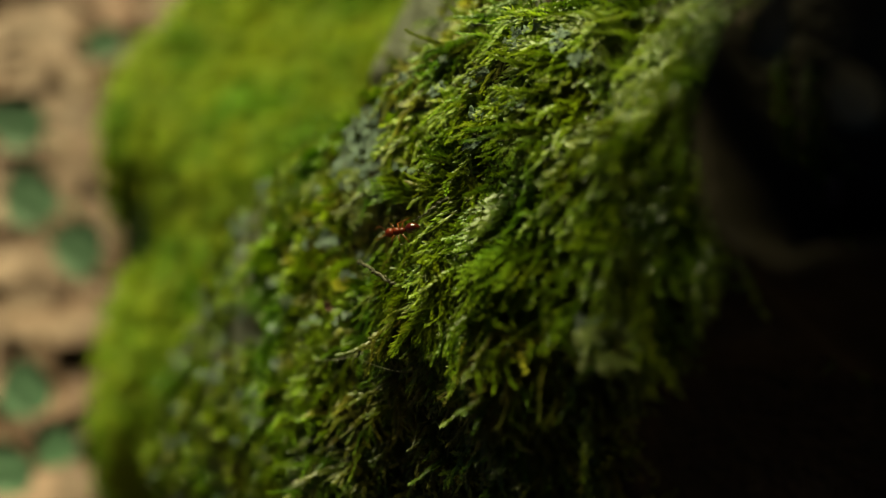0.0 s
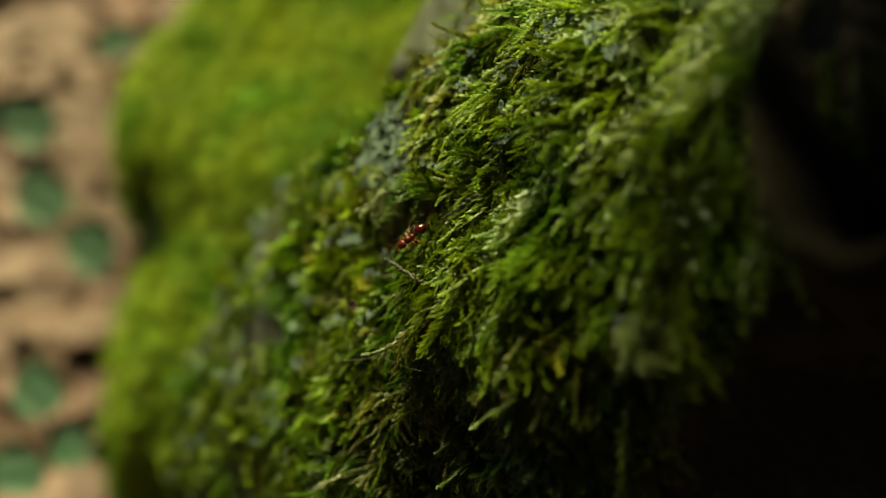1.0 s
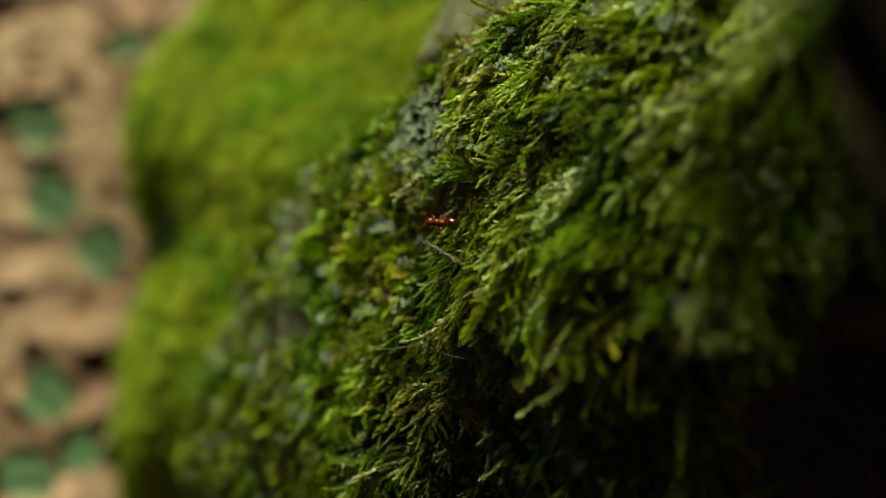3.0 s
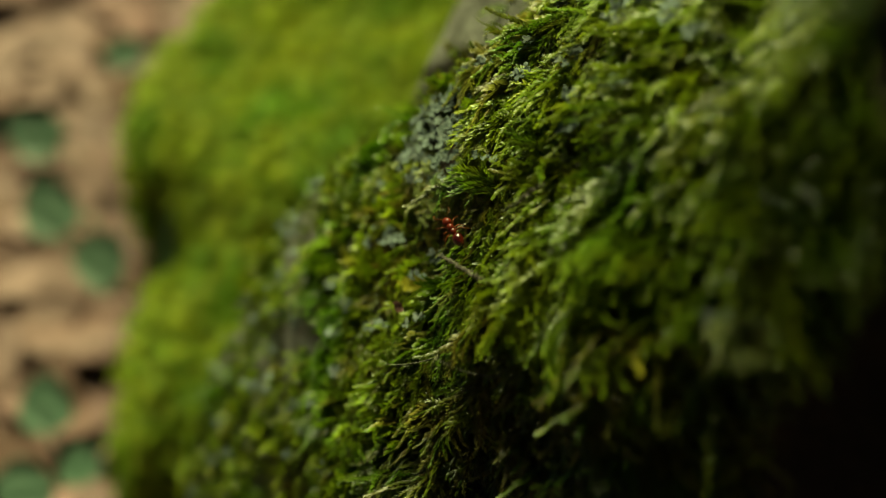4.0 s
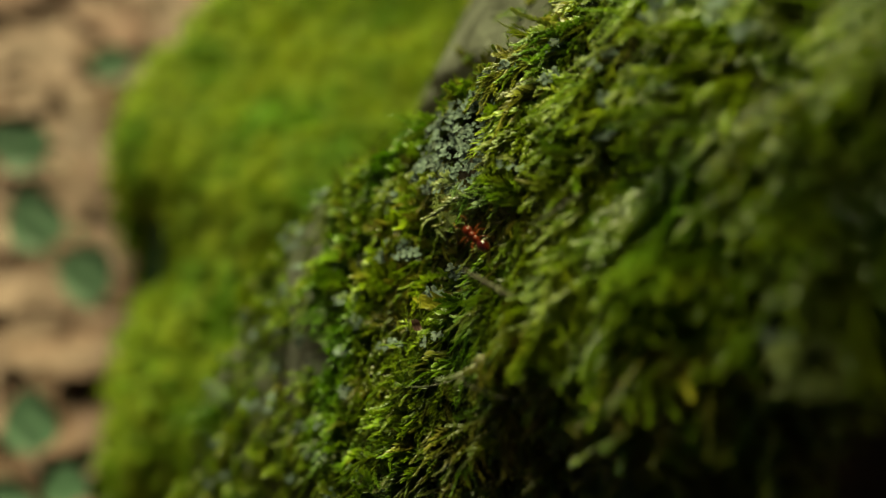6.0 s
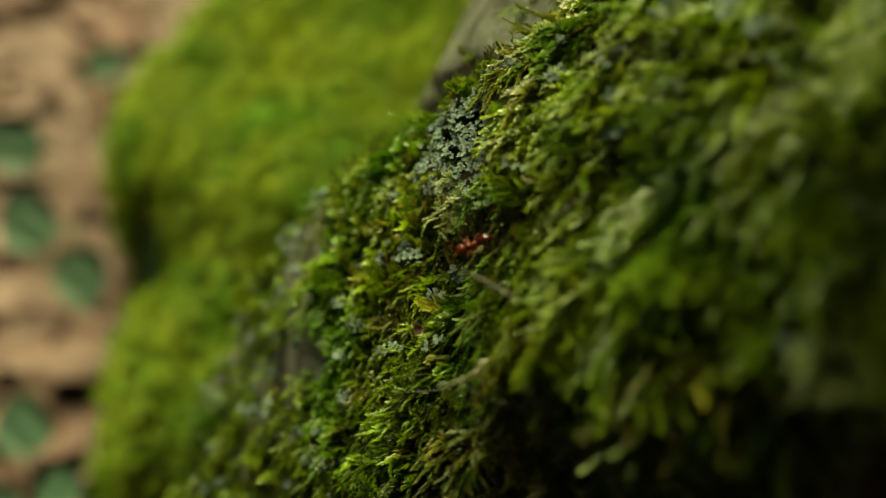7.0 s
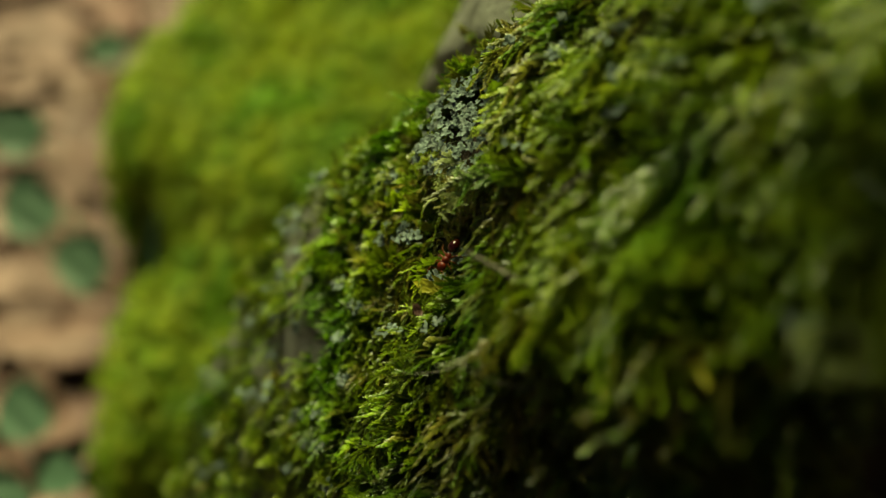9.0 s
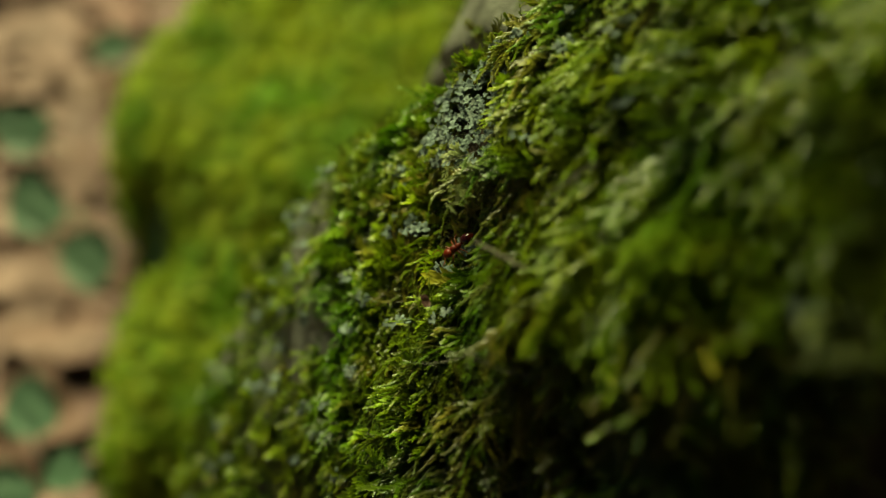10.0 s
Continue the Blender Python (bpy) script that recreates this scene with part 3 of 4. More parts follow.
MOUND_LEFT = (-104, -98, -94, -91, -87, -85, -89, -95, -100, -105, -106, -98, -83, -53)


def mound_y(x, z):
    left = np.interp(z, MOUND_Z, MOUND_LEFT)
    out = np.maximum(left + 20 - x, 0)
    slope = 1.15 * np.maximum(z - 15, 0) + 0.3 * np.minimum(z - 15, 0)
    return 352 - 0.8 * (np.clip(x, -110, -20) + 64) + slope + 0.08 * out * out + 4 * np.sin(x * 0.07 + z * 0.05) + 1.5 * np.sin(z * 0.11 - x * 0.03) + 0.014 * np.clip(-16 - z, 0, 60) ** 2 + hollow(x, z)


def build_mound():
    xs, zs = np.linspace(-150, 150, 90), np.linspace(-190, 170, 100)
    nz = len(zs)
    verts = [(x, float(mound_y(x, z)) + 3 * noise.noise(Vector((x, z, 0)) * 0.07), z) for x in xs for z in zs]
    faces = [(i * nz + j, (i + 1) * nz + j, (i + 1) * nz + j + 1, i * nz + j + 1) for i in range(len(xs) - 1) for j in range(nz - 1)]
    rim = [i * nz for i in range(90)] + [89 * nz + j for j in range(1, nz)] + [i * nz + nz - 1 for i in range(88, -1, -1)] + [j for j in range(nz - 2, 0, -1)]
    base = len(verts)
    for v in rim:
        x, y, z = verts[v]
        verts.append((x * 0.9 + 10, y + 120, z * 0.95))
    for k in range(len(rim)):
        n = (k + 1) % len(rim)
        faces.append((rim[n], rim[k], base + k, base + n))
    faces.append(tuple(range(base, base + len(rim)))[::-1])
    root = thing("mossy_mound", Matrix.Identity(4), "low root mound covered in soft bright green moss", "moss mound")
    part("root_body", mesh("root_body", to_world(verts), faces, MOSS_BED, True), root)
    rng = np.random.default_rng(8)
    n = 16000
    x, z = rng.uniform(-140, 40, n), rng.uniform(-90, 95, n)
    y = mound_y(x, z)
    p = np.stack([x, y, z], -1)
    e = 2.0
    nn = np.stack([(mound_y(x + e, z) - mound_y(x - e, z)) / (2 * e), -np.ones(n), (mound_y(x, z + e) - mound_y(x, z - e)) / (2 * e)], -1)
    nn /= np.linalg.norm(nn, axis=1, keepdims=True)
    p = p + nn * (field(p, 0.05, 2.0) * 3 + field(p, 0.14, 7.0) * 1.5 - 0.5)[:, None]
    turns = frames_of(nn, np.array([-0.6, 0.2, -0.6]) + np.zeros_like(p), rng, 0.8, (0.1, 0.9))
    tint = rng.normal(0, 0.1, n) + 0.3 * field(p, 0.035, 30.0)
    v, t, g = strew(SPARSE, p, turns, rng.uniform(0.75, 1.3, n), rng.integers(0, 3, n), tint)
    tagged(part("moss_mat", mesh_np("moss_mat", to_world(v), t, MOUND_MOSS, g), root), kind="stuff")


# ---- ground, litter ----


def ground_height(x, y):
    return 0.008 * noise.noise(Vector((x * 9, y * 9, 0))) + 0.004 * noise.noise(Vector((x * 40, y * 40, 5)))


def build_ground():
    s = np.linspace(-1, 1, 121)
    span = np.sign(s) * (np.abs(s) * 0.9 + 300 * np.abs(s) ** 9)
    verts = [(x, y + 0.3, ground_height(x, y + 0.3) if abs(x) < 2 and abs(y) < 2 else 0.0) for x in span for y in span]
    n = len(s)
    faces = [(i * n + j, (i + 1) * n + j, (i + 1) * n + j + 1, i * n + j + 1) for i in range(n - 1) for j in range(n - 1)]
    tagged(new("ground", mesh("ground", verts, faces, SOIL, True)), "brown forest soil under leaf litter", "ground", kind="structure")


def leaf_mesh(name, length, width, curl, seed, mat, lobes=0.0, stalk=True, taper=0.8):
    """A leaf with a raised midrib and side veins, cupped and twisted, and a short stalk as a mesh of its own; it lies with its base at the origin along +y."""
    rng = np.random.default_rng(seed)
    nu, nv = 15, 9
    ph = rng.uniform(0, 6)
    verts, faces = [], []
    for layer in (0, 1):
        for i in range(nu):
            u = i / (nu - 1)
            w = width * 0.5 * (math.sin(math.pi * u ** 0.75) ** taper) * (1 + lobes * abs(math.sin(u * 9)))
            for j in range(nv):
                v = j / (nv - 1) * 2 - 1
                zz = curl * (v * v * width * 0.5 + 0.5 * (u - 0.4) ** 2 * length) + 0.03 * width * math.sin(7 * u + 5 * v + ph) + 0.005 * width * math.cos(v * 14 + u * 30)
                zz += 0.018 * width * (abs(v) < 0.05) - layer * 0.0004
                verts.append((v * w, u * length + 0.05 * width * math.sin(4 * v + ph), zz))
    o = nu * nv
    for i in range(nu - 1):
        for j in range(nv - 1):
            a, b, c, d = i * nv + j, i * nv + j + 1, (i + 1) * nv + j + 1, (i + 1) * nv + j
            faces += [(a, b, c, d), (o + d, o + c, o + b, o + a)]
    if stalk:
        tv, tf = tube([(0, 0.002, 0), (0.001, -0.15 * length, 0.1 * curl * length), (0.002, -0.3 * length, -0.002)], [0.0006, 0.0006, 0.0008], 6)
        return mesh("blade", verts, faces, mat, True), mesh("stalk", tv, tf, mat, True)
    return mesh(name, verts, faces, mat, True)


def build_litter():
    rng = np.random.default_rng(12)
    kinds = [leaf_mesh("fallen_leaf", 0.055, 0.036, c, s, DEAD_LEAF) for s, c in ((1, 0.08), (2, -0.07), (3, 0.13), (4, 0.04), (5, -0.1), (6, 0.17))]
    reds = [leaf_mesh("fallen_leaf", 0.05, 0.034, c, s, RED_LEAF) for s, c in ((11, 0.1), (12, -0.08), (13, 0.15))]
    for k in range(280):
        x, y = rng.uniform(-0.36, -0.05), rng.uniform(0.2, 0.78)
        m = pose(x, y, ground_height(x, y) + 0.001 + 0.007 * rng.uniform(0, 1), rng.normal(0, 9), rng.normal(0, 9), rng.uniform(0, 360)) @ Matrix.Scale(rng.uniform(0.45, 1.5), 4)
        # darker, redder leaves lie on the near side, their number also standing in for shade there
        red = rng.uniform(0, 1) < (0.85 if y < 0.38 else 0.12)
        ob = thing("fallen_leaf", m, "curled red-brown dead leaf lying on the forest floor" if red else "curled light brown dead leaf lying on the forest floor", "leaf", "fallen leaves")
        for name, me in zip(("blade", "stalk"), reds[k % 3] if red else kinds[k % 6]):
            part(name, me, ob)


def build_litter_bed():
    """The broken, pressed-down leaves under the whole ones, too many to tell apart."""
    rng = np.random.default_rng(17)
    n, e = 2600, 7
    x, y = rng.uniform(-0.42, -0.03, n), rng.uniform(0.15, 0.85, n)
    # thinned on the near side, where bare dark soil stands in for shade
    ok = (y > 0.37) | (rng.uniform(0, 1, n) < 0.35)
    x, y, n = x[ok], y[ok], int(ok.sum())
    base = np.array([ground_height(a, b) for a, b in zip(x, y)]) + 0.002 + rng.uniform(0, 0.006, n)
    turn, tilt, roll = rng.uniform(0, 6.28, n), rng.normal(0, 0.22, n), rng.normal(0, 0.22, n)
    long_, wide = rng.uniform(0.008, 0.022, n), rng.uniform(0.005, 0.013, n)
    w = np.linspace(0, 2 * math.pi, e, endpoint=False)
    u = np.cos(w)[None] * long_[:, None] * rng.uniform(0.65, 1.2, (n, e))
    v = np.sin(w)[None] * wide[:, None] * rng.uniform(0.65, 1.2, (n, e))
    u, v = np.concatenate([np.zeros((n, 1)), u], 1), np.concatenate([np.zeros((n, 1)), v], 1)
    h = base[:, None] + u * tilt[:, None] + v * roll[:, None] + 14 * v * v + np.abs(tilt[:, None]) * 0.01
    c, q = np.cos(turn)[:, None], np.sin(turn)[:, None]
    top = np.stack([x[:, None] + u * c - v * q, y[:, None] + u * q + v * c, h], -1)
    low = top - np.array([0, 0, 0.0005])
    verts = np.concatenate([top, low], 1).reshape(-1, 3)
    one = [(0, 1 + k, 1 + (k + 1) % e) for k in range(e)] + [(e + 1, e + 2 + (k + 1) % e, e + 2 + k) for k in range(e)]
    tris = (np.array(one)[None] + (np.arange(n) * 2 * (e + 1))[:, None, None]).reshape(-1, 3)
    thing("leaf_litter", Matrix.Identity(4), "bed of broken light brown dead leaves on the forest floor", "leaf litter", "", "stuff", mesh_np("leaf_litter", verts, tris, LITTER))


def build_broad_leaf():
    """One broad pale leaf, cupped, that lies over the others."""
    both = leaf_mesh("fallen_leaf", 0.062, 0.036, 0.07, 21, PALE_LEAF, 0.0, True, 0.6)
    ob = thing("fallen_leaf", pose(-0.094, 0.37, 0.013, 3, 3, 97), "broad pale tan dead leaf, cupped, lying over darker leaves", "leaf", "fallen leaves")
    for name, me in zip(("blade", "stalk"), both):
        part(name, me, ob)


def build_green_leaves():
    both = leaf_mesh("green_leaf", 0.022, 0.019, 0.12, 40, GREEN_LEAF, 0.0, True, 0.5)
    for px, py, pz, turn, s in GREEN_SPOTS:
        c = to_world([px, py, pz])
        ob = thing("green_leaf", pose(*c, 42) @ pose(0, 0, 0, 0, 0, turn) @ Matrix.Scale(s, 4) @ Matrix.Translation((0, -0.011, 0)), "small rounded blue-green leaf of a ground herb in the litter", "leaf", "green herb leaves")
        for name, me in zip(("blade", "stalk"), both):
            part(name, me, ob)


def build_blade():
    """One broad grey-green grass blade that stands in the fold at the mound's open side."""
    verts, faces, n = [], [], 14
    for layer in (0, 1):
        for i in range(n):
            u = i / (n - 1)
            w = 2.6 * (1 - u ** 3) + 0.2
            for k in (-1, 0, 1):
                verts.append((-86.5 + 3.5 * u * u + k * w * 0.5, 402 - 8 * u - 0.5 * abs(k) + 0.3 * layer, -16 + 40 * u))
    o = 3 * n
    for i in range(n - 1):
        for k in (0, 1):
            a, b, c, d = 3 * i + k, 3 * i + k + 1, 3 * i + k + 4, 3 * i + k + 3
            faces += [(a, b, c, d), (o + d, o + c, o + b, o + a)]
    thing("grass_blade", Matrix.Identity(4), "grey-green grass blade standing in the fold of the mossy mound", "grass", "", "", mesh("grass_blade", to_world(verts), faces, GREEN_LEAF, True))


def on_ground(px, py, lift=0.045):
    """Where the line of slope (px, py) from the frame's origin meets the plane lift metres over the ground, in mm."""
    o, w = ROOT.translation, ROOT.to_3x3() @ Vector((px, 1, py))
    s = (lift - o.z) / w.z
    return (s * px / MM, s / MM, s * py / MM)


GREEN_SPOTS = [(*on_ground(-0.293, 0.036), 20, 1.0), (*on_ground(-0.241, 0.146), 100, 0.75), (*on_ground(-0.303, 0.088), 60, 1.0), (*on_ground(-0.259, 0.0), 190, 0.9),
               (*on_ground(-0.297, -0.1), 10, 0.8), (*on_ground(-0.312, -0.157), 240, 0.75), (*on_ground(-0.274, -0.142), 130, 0.55)]

# ---- lichen, twigs ----


def lobe_mesh(seed):
    """A small lobed, wavy lichen scale, thicker at the middle, in mm."""
    rng = np.random.default_rng(seed)
    n, ph = 16, rng.uniform(0, 6, 4)
    verts = [(0, 0, 0.1)]
    for ring, rr in ((0, 0.45), (1, 0.8), (2, 1.0)):
        for k in range(n):
            a = 2 * math.pi * k / n
            r = rr * (1 + (0.34 * math.sin(3 * a + ph[0]) + 0.26 * math.sin(5 * a + ph[1]) + 0.18 * math.sin(8 * a + ph[2])) * rr)
            verts.append((r * math.cos(a), r * math.sin(a), 0.12 + 0.3 * rr * rr * (0.5 + 0.5 * math.sin(4 * a + ph[3]))))
    m = len(verts)
    verts += [(x * 0.97, y * 0.97, z - 0.12) for x, y, z in verts]
    faces = []
    for o, flip in ((0, False), (m, True)):
        for k in range(n):
            q = (k + 1) % n
            f = [(o, o + 1 + k, o + 1 + q)] + [(o + 1 + r * n + k, o + 1 + (r + 1) * n + k, o + 1 + (r + 1) * n + q, o + 1 + r * n + q) for r in (0, 1)]
            faces += [t[::-1] for t in f] if flip else f
    for k in range(n):
        q = (k + 1) % n
        faces.append((1 + 2 * n + k, m + 1 + 2 * n + k, m + 1 + 2 * n + q, 1 + 2 * n + q))
    return mesh("lobe", verts, faces, LICHEN, True)


def build_lichen():
    rng = np.random.default_rng(4)
    lobes = [lobe_mesh(s) for s in range(6)]
    r3 = np.array(ROOT.to_3x3())
    for ly, lz, rad in LICHEN_SPOTS:
        c = to_world([float(moss_top(np.float64(ly), np.float64(lz))), ly, lz])
        root = thing("lichen_patch", Matrix.Translation(c), "crusty grey-green leafy lichen patch among the moss", "lichen", "lichen patches")
        for k in range(int(4 + rad * rad * 5.4)):
            a, d = rng.uniform(0, 6.28), rad * math.sqrt(rng.uniform(0, 1))
            y, z = np.array([ly + 1.7 * d * math.cos(a)]), np.array([lz + d * math.sin(a)])
            n = normals(moss_top, y, z) + np.array([[0.1, -0.75, 0.15]])
            n /= np.linalg.norm(n)
            turn = frames_of(n, np.array([[0.1, 0.3, -1.0]]), rng, 1.5, (-0.4, 0.4))[0]
            x = moss_top(y, z)[0] + (1.0 if ly < 198 else 2.0) - rng.uniform(0, 1.6)
            m = Matrix((*(r3 @ turn * rng.uniform(0.28, 0.64) * MM).tolist(),)).to_4x4()
            m.translation = Vector(to_world([x, y[0], z[0]])) - Vector(c)
            part("lobe", lobes[k % 6], root, "", m)


def build_twigs():
    rng = np.random.default_rng(3)
    for a, b, r, label in (((-10.1, 165.0, -1.3), (-5.6, 158.6, -3.9), 0.185, "short dry grey twig sticking out of the moss"),
                           ((-3.2, 160.0, 3.2), (0.6, 154.8, 5.8), 0.11, "thin dead brown moss stem lying in the cushion")):
        a, b = Vector(a), Vector(b)
        path = [a.lerp(b, i / 24) + Vector(rng.normal(0, 0.1, 3)) for i in range(25)]
        rad = [r * (0.45 + 0.45 * min(1, i / 8)) * rng.uniform(0.6, 1.45) for i in range(25)]
        v, f = tube(path, rad, 8)
        # dead, shrunken scale leaves that cling to the stem
        for i in range(0, 44):
            p, w = a.lerp(b, i / 44), rng.uniform(0, 6.28)
            along = (a - b).normalized()
            e = along.orthogonal().normalized()
            out = (math.cos(w) * e + math.sin(w) * along.cross(e)).normalized()
            k = len(v)
            v += leaf_verts(p + out * r * 0.6, (along + out * rng.uniform(0.25, 0.8)).normalized(), out.cross(along).normalized(), out, rng.uniform(0.3, 0.55) * r / 0.185, 0.2 * r / 0.185)
            f += [tuple(k + q for q in t) for t in LEAF_TRIS]
        me = mesh("twig", to_world([tuple(q) for q in v]), f, TWIG)
        thing("twig", Matrix.Identity(4), label, "twig", "", "", me)


# ---- small things on the root ----


def build_pale_tuft(c, out, k, size, spread, seed, label):
    """A curled, pale, half-dried rosette of fronds; c and spread in mm, out is the way it faces."""
    rng = np.random.default_rng(seed)
    c, n = np.array(c, float), np.array(out) / np.linalg.norm(out)
    e1 = np.cross(n, (0, 0, 1.0))
    e1 /= np.linalg.norm(e1)
    e2 = np.cross(n, e1)
    a = rng.uniform(0, 6.28, k)
    ring = np.cos(a)[:, None] * e1 + np.sin(a)[:, None] * e2
    pos = c + ring * spread * rng.uniform(0.5, 1.0, k)[:, None] + n * spread * rng.uniform(-0.6, 0.25, k)[:, None]
    turns = frames_of(np.repeat(n[None], k, 0), np.cross(n, ring) - ring * 0.25, rng, 0.35, (0.1, 0.8))
    r3 = np.array(ROOT.to_3x3())
    base = Vector(to_world(c))
    tuft = thing("moss_tuft", Matrix.Translation(base), label, "moss", "pale moss tufts")
    for i in range(k):
        m = Matrix((*(r3 @ turns[i] * size * rng.uniform(0.7, 1.1) * MM).tolist(),)).to_4x4()
        m.translation = Vector(to_world(pos[i])) - base
        part("frond", CURLS[i % 3], tuft, "", m)


CURLS = [mesh_np("frond", v, t, PALE_MOSS, g) for v, t, g in (frond(61, 5.0, 30, 0.85, 0, 0.5, 0.36, 0.8), frond(62, 4.2, 26, 0.8, 0, 0.7, 0.36, 0.8), frond(63, 4.6, 24, 1.1, 0, 0.6, 0.24, 1.0))]


def build_tufts():
    build_pale_tuft((15.2, 127.5, -8.8), (-0.3, -0.75, 0.55), 34, 0.62, 2.1, 15, "curled pale half-dry moss tuft at the rim of a dark hollow")
    for k, (y, z, size) in enumerate(((186.5, 8.2, 0.62), (184.5, 6.0, 0.5), (181.5, 8.0, 0.5), (187.5, 4.5, 0.5), (176.0, 11.5, 0.5))):
        c = (float(moss_top(np.float64(y), np.float64(z))) - 0.8, y - 0.6, z)
        build_pale_tuft(c, (-0.45, -0.7, 0.5), 11, size, 1.5, 80 + k, "small curled yellow-green moss tuft below the lichen")


def build_scraps():
    """Bits of dead leaf caught on the bark and in the moss."""
    for k, (c, size, rot) in enumerate((((25.0, 112.0, 15.0), 0.006, (70, 20, 20)), ((30.5, 101.0, 9.0), 0.0055, (60, -30, 10)), ((31.0, 112.0, 3.0), 0.003, (80, 10, 100)), ((10.5, 147.0, -17.5), 0.003, (40, 30, 120)), ((-14.5, 181.0, -8.0), 0.0016, (60, 0, 70)))):
        me = leaf_mesh("flake", size, size * 0.62, 0.5, 70 + k, GREY_BARK if k < 2 else DEAD_LEAF, 0.15, False)
        if k < 2:
            thing("bark_flake", pose(*to_world(c), *rot), "curled grey bark flake on the shaded trunk foot", "bark flake", "bark flakes", "", me)
        else:
            thing("leaf_scrap", pose(*to_world(c), *rot), "small reddish brown leaf scrap caught in the moss and bark", "leaf scrap", "leaf scraps", "", me)


# ---- the ant ----


def blob(rx, ry, rz, seg=20, rings=14, shape=None):
    """A rounded body along +y, in mm."""
    verts, faces = [], []
    for i in range(rings + 1):
        t = math.pi * i / rings
        for k in range(seg):
            a = 2 * math.pi * k / seg
            q = [rx * math.sin(t) * math.cos(a), -ry * math.cos(t), rz * math.sin(t) * math.sin(a)]
            verts.append(tuple(shape(*q)) if shape else tuple(q))
    for i in range(rings):
        for k in range(seg):
            n = (k + 1) % seg
            faces.append((i * seg + k, i * seg + n, (i + 1) * seg + n, (i + 1) * seg + k))
    return verts, faces


def join(*pieces):
    verts, faces = [], []
    for (v, f), off in pieces:
        k = len(verts)
        verts += [tuple(Vector(p) + Vector(off)) for p in v]
        faces += [tuple(k + q for q in g) for g in f]
    return verts, faces


AM = 0.96 * MM  # the ant is drawn 5 mm long and stands at this size


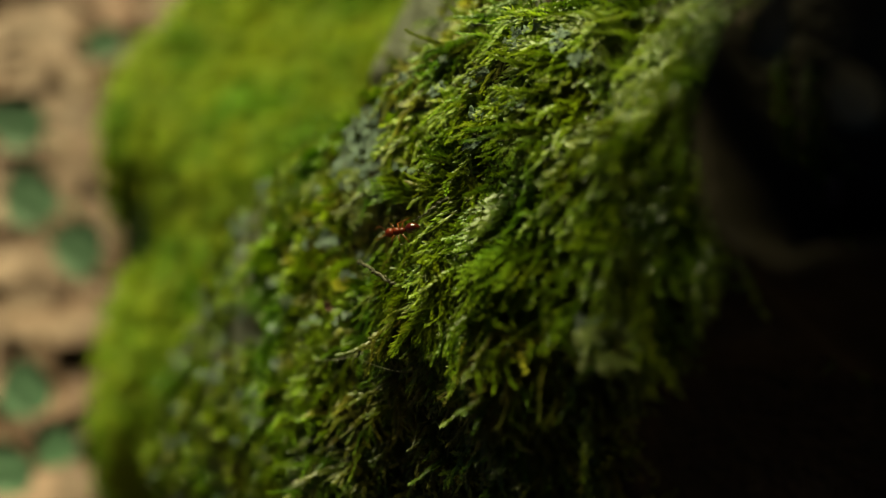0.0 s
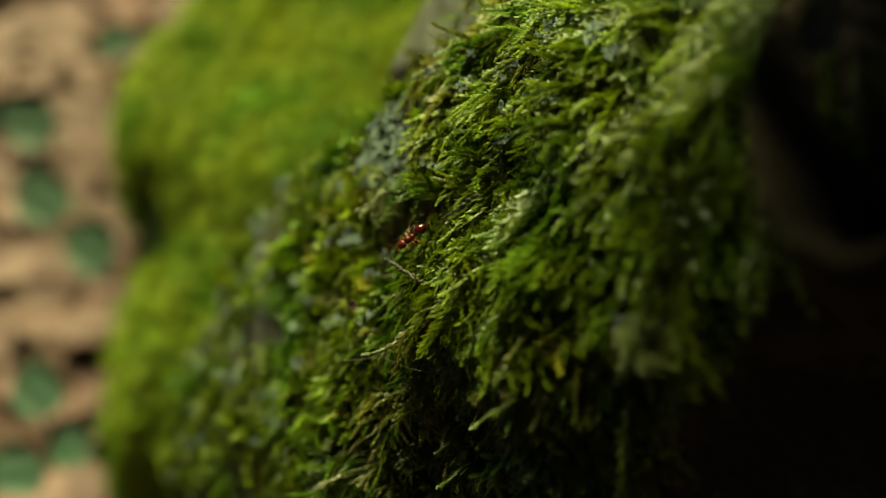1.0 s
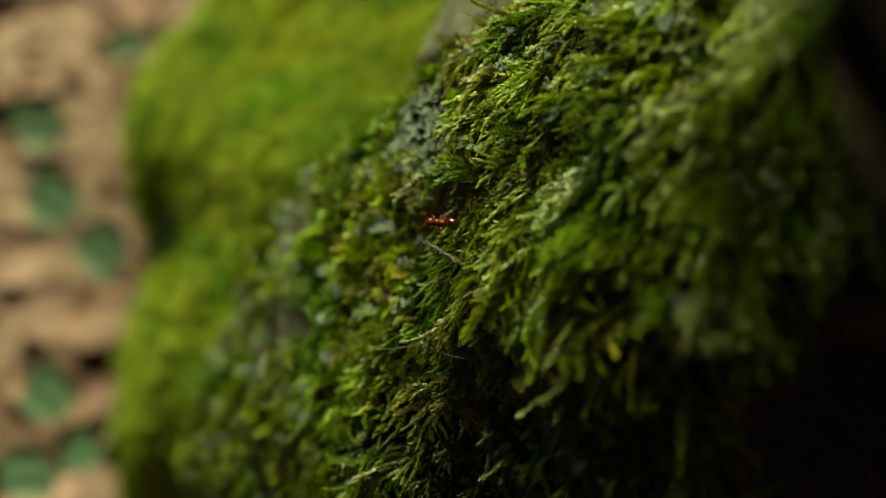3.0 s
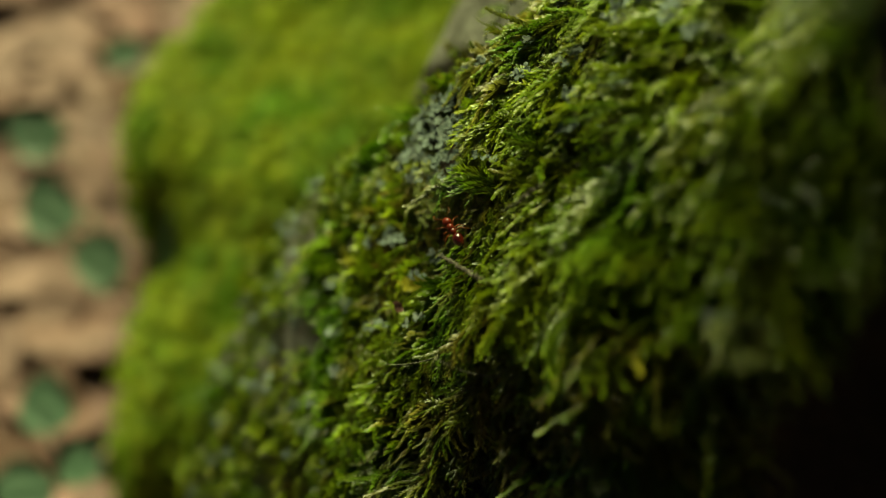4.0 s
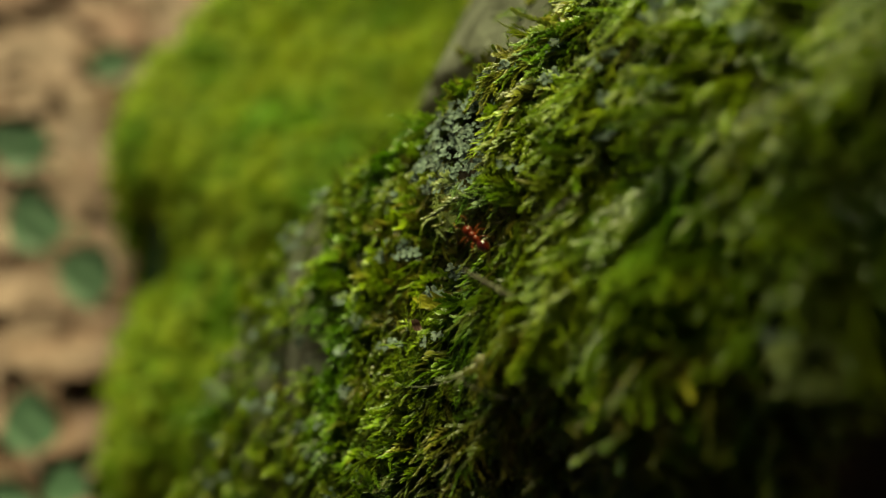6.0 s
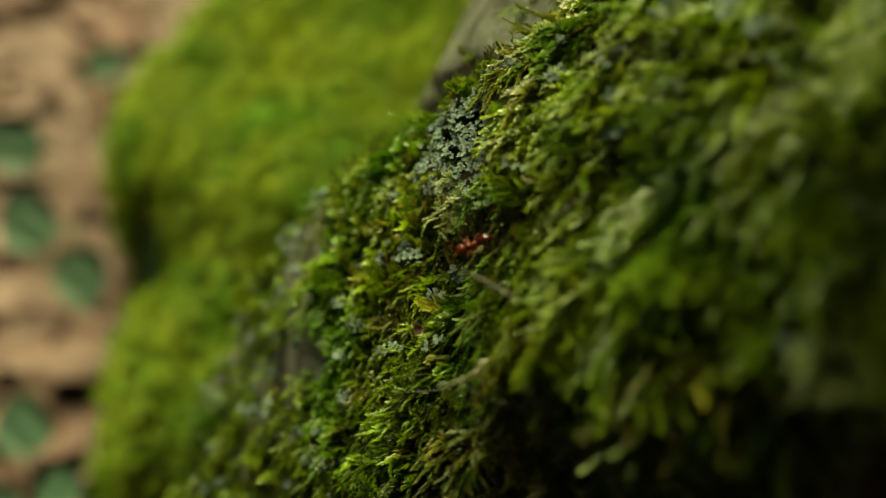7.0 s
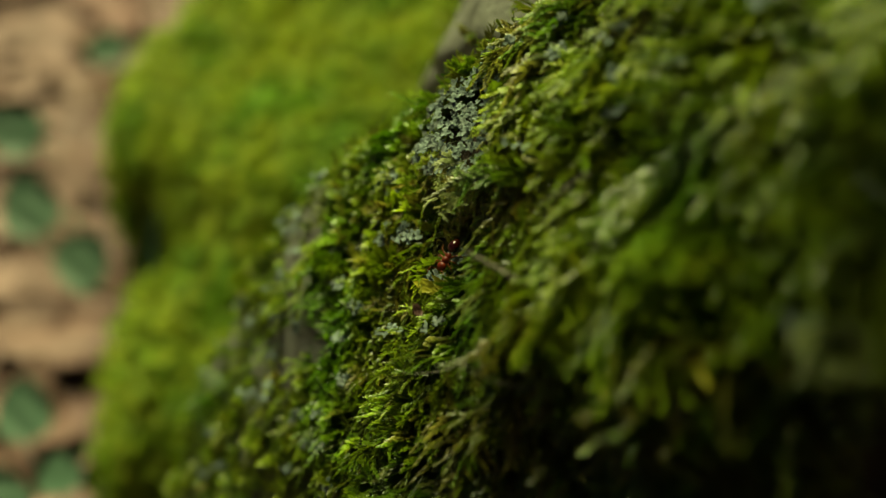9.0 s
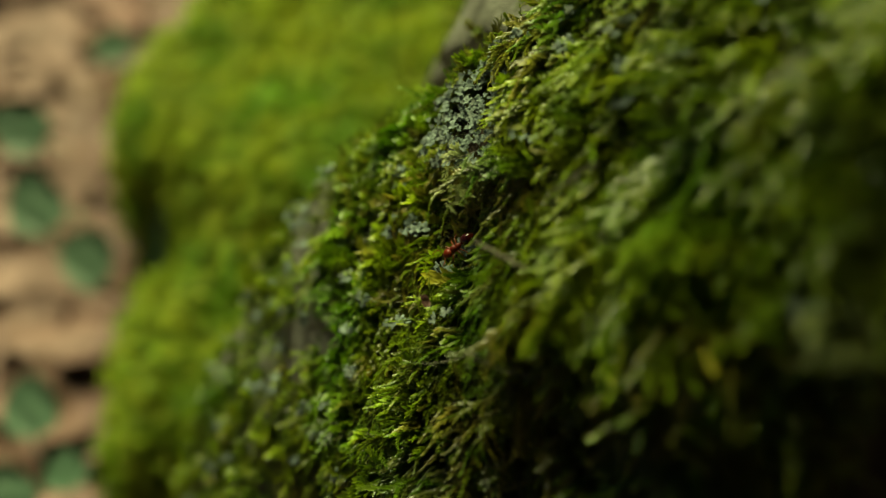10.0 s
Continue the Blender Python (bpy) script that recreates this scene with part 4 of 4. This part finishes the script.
def build_ant():
    ant = thing("ant", Matrix.Identity(4), "small shiny amber-red ant with a dark abdomen walking on moss", "ant")
    put = lambda name, vf, mat, m, label="", parent=None: part(name, mesh(name, [tuple(Vector(q) * AM) for q in vf[0]], vf[1], mat, True), parent or ant, label, m)
    put("thorax", join((blob(0.44, 0.52, 0.46), (0, 0.3, 0.66)), (blob(0.38, 0.52, 0.38), (0, -0.25, 0.6))), ANT_RED, pose(0, 0, 0))
    put("waist", join((blob(0.13, 0.16, 0.2, 14, 10), (0, -0.68, 0.52)), (blob(0.15, 0.15, 0.2, 14, 10), (0, -0.9, 0.54)), (tube([(0, -0.5, 0.5), (0, -1.1, 0.5)], [0.07, 0.07]), (0, 0, 0))), ANT_RED, pose(0, 0, 0))
    put("abdomen", blob(0.66, 0.86, 0.62, 26, 18, lambda x, y, z: (x * (1 + 0.22 * y - 0.12 * y * y), y * 1.06, z * (1 + 0.16 * y - 0.1 * y * y))), ANT_DARK, pose(0, -1.68 * AM, 0.7 * AM, 6), "glossy dark red-brown abdomen")
    head = put("head", blob(0.56, 0.58, 0.46, 22, 16, lambda x, y, z: (x * (1 - 0.22 * y), y, z)), ANT_RED, pose(0, 1.18 * AM, 0.66 * AM, -18))
    for s in (-1, 1):
        put("eye", blob(0.07, 0.09, 0.08, 12, 8), ANT_DARK, pose(s * 0.5 * AM, 0.02 * AM, 0.14 * AM), "dark eye", head)
        put("mandible", tube([(s * 0.22, 0.44, -0.08), (s * 0.25, 0.68, -0.12), (s * 0.05, 0.82, -0.14)], [0.07, 0.06, 0.02]), ANT_DARK, pose(0, 0, 0), "", head)
    feelers, legs = [], []
    for s in (-1, 1):
        rest = pose(s * 0.2 * AM, 1.6 * AM, 0.72 * AM)
        v = join((tube([(0, 0, 0), (s * 0.4, 0.28, 0.3), (s * 0.66, 0.45, 0.4)], [0.036, 0.032, 0.036], 8), (0, 0, 0)), (tube([(s * 0.66, 0.45, 0.4), (s * 0.7, 0.85, 0.25), (s * 0.62, 1.25, 0.0)], [0.034, 0.042, 0.055], 8), (0, 0, 0)))
        feelers.append((put("antenna", v, ANT_LEG, rest), rest, s))
        for k, (y0, reach, fore) in enumerate(((0.45, 1.25, 0.75), (0.12, 1.3, -0.1), (-0.2, 1.5, -1.0))):
            rest = pose(s * 0.2 * AM, y0 * AM, 0.42 * AM)
            knee, foot = (s * reach * 0.55, fore * 0.45, 0.42), (s * reach, fore, -0.42)
            v = join((tube([(0, 0, 0), (s * 0.18, fore * 0.1, 0.05), knee], [0.1, 0.11, 0.06], 8), (0, 0, 0)), (tube([knee, tuple(0.55 * q + 0.45 * w for q, w in zip(foot, knee)), foot], [0.065, 0.05, 0.03], 8), (0, 0, 0)),
                     (tube([foot, (foot[0] + s * 0.22, foot[1] + 0.12 * (1 if fore > 0 else -1), foot[2] - 0.03)], [0.024, 0.014], 6), (0, 0, 0)))
            legs.append((put("leg", v, ANT_LEG, rest), rest, s, k))
    return ant, feelers, legs


def ant_pose(x, y, z, turn):
    """The ant on the moss: its back towards the open side, its head along turn."""
    a = radians(turn)
    up = Vector((-0.35, -0.85, 0.4)).normalized()
    fore = Vector((math.cos(a), 0, math.sin(a)))
    fore = (fore - up * fore.dot(up) * 0.8).normalized()
    side = fore.cross(up).normalized()
    m = Matrix((side, fore, side.cross(fore))).transposed().to_4x4()
    m.translation = Vector((x - 0.4, y - 1.0, z - 0.2)) * MM
    return ROOT @ m


def motions():
    ant, feelers, legs = ANT
    walk(ant, [(t, ant_pose(x, y, z, turn)) for t, x, y, z, turn in ANT_WAY])
    steps = [0.25 * k for k in range(41)]
    for ob, rest, s, k in legs:
        ph = math.pi * ((k + (s > 0)) % 2)
        walk(ob, [(t, rest @ pose(0, 0, 0, 4 * math.sin(5.1 * t + ph), 5 * math.cos(6.1 * t + ph), 13 * math.sin(5.6 * t + ph))) for t in steps])
    for ob, rest, s in feelers:
        walk(ob, [(t, rest @ pose(0, 0, 0, 12 * math.sin(4.3 * t + s), 0, 14 * math.sin(5.3 * t + 2 * s))) for t in steps])


build_ground()
build_root()
build_mound()
build_litter()
build_litter_bed()
build_broad_leaf()
build_green_leaves()
build_blade()
build_twigs()
build_lichen()
build_tufts()
build_scraps()
build_stalks()
build_moss()
ANT = build_ant()
motions()
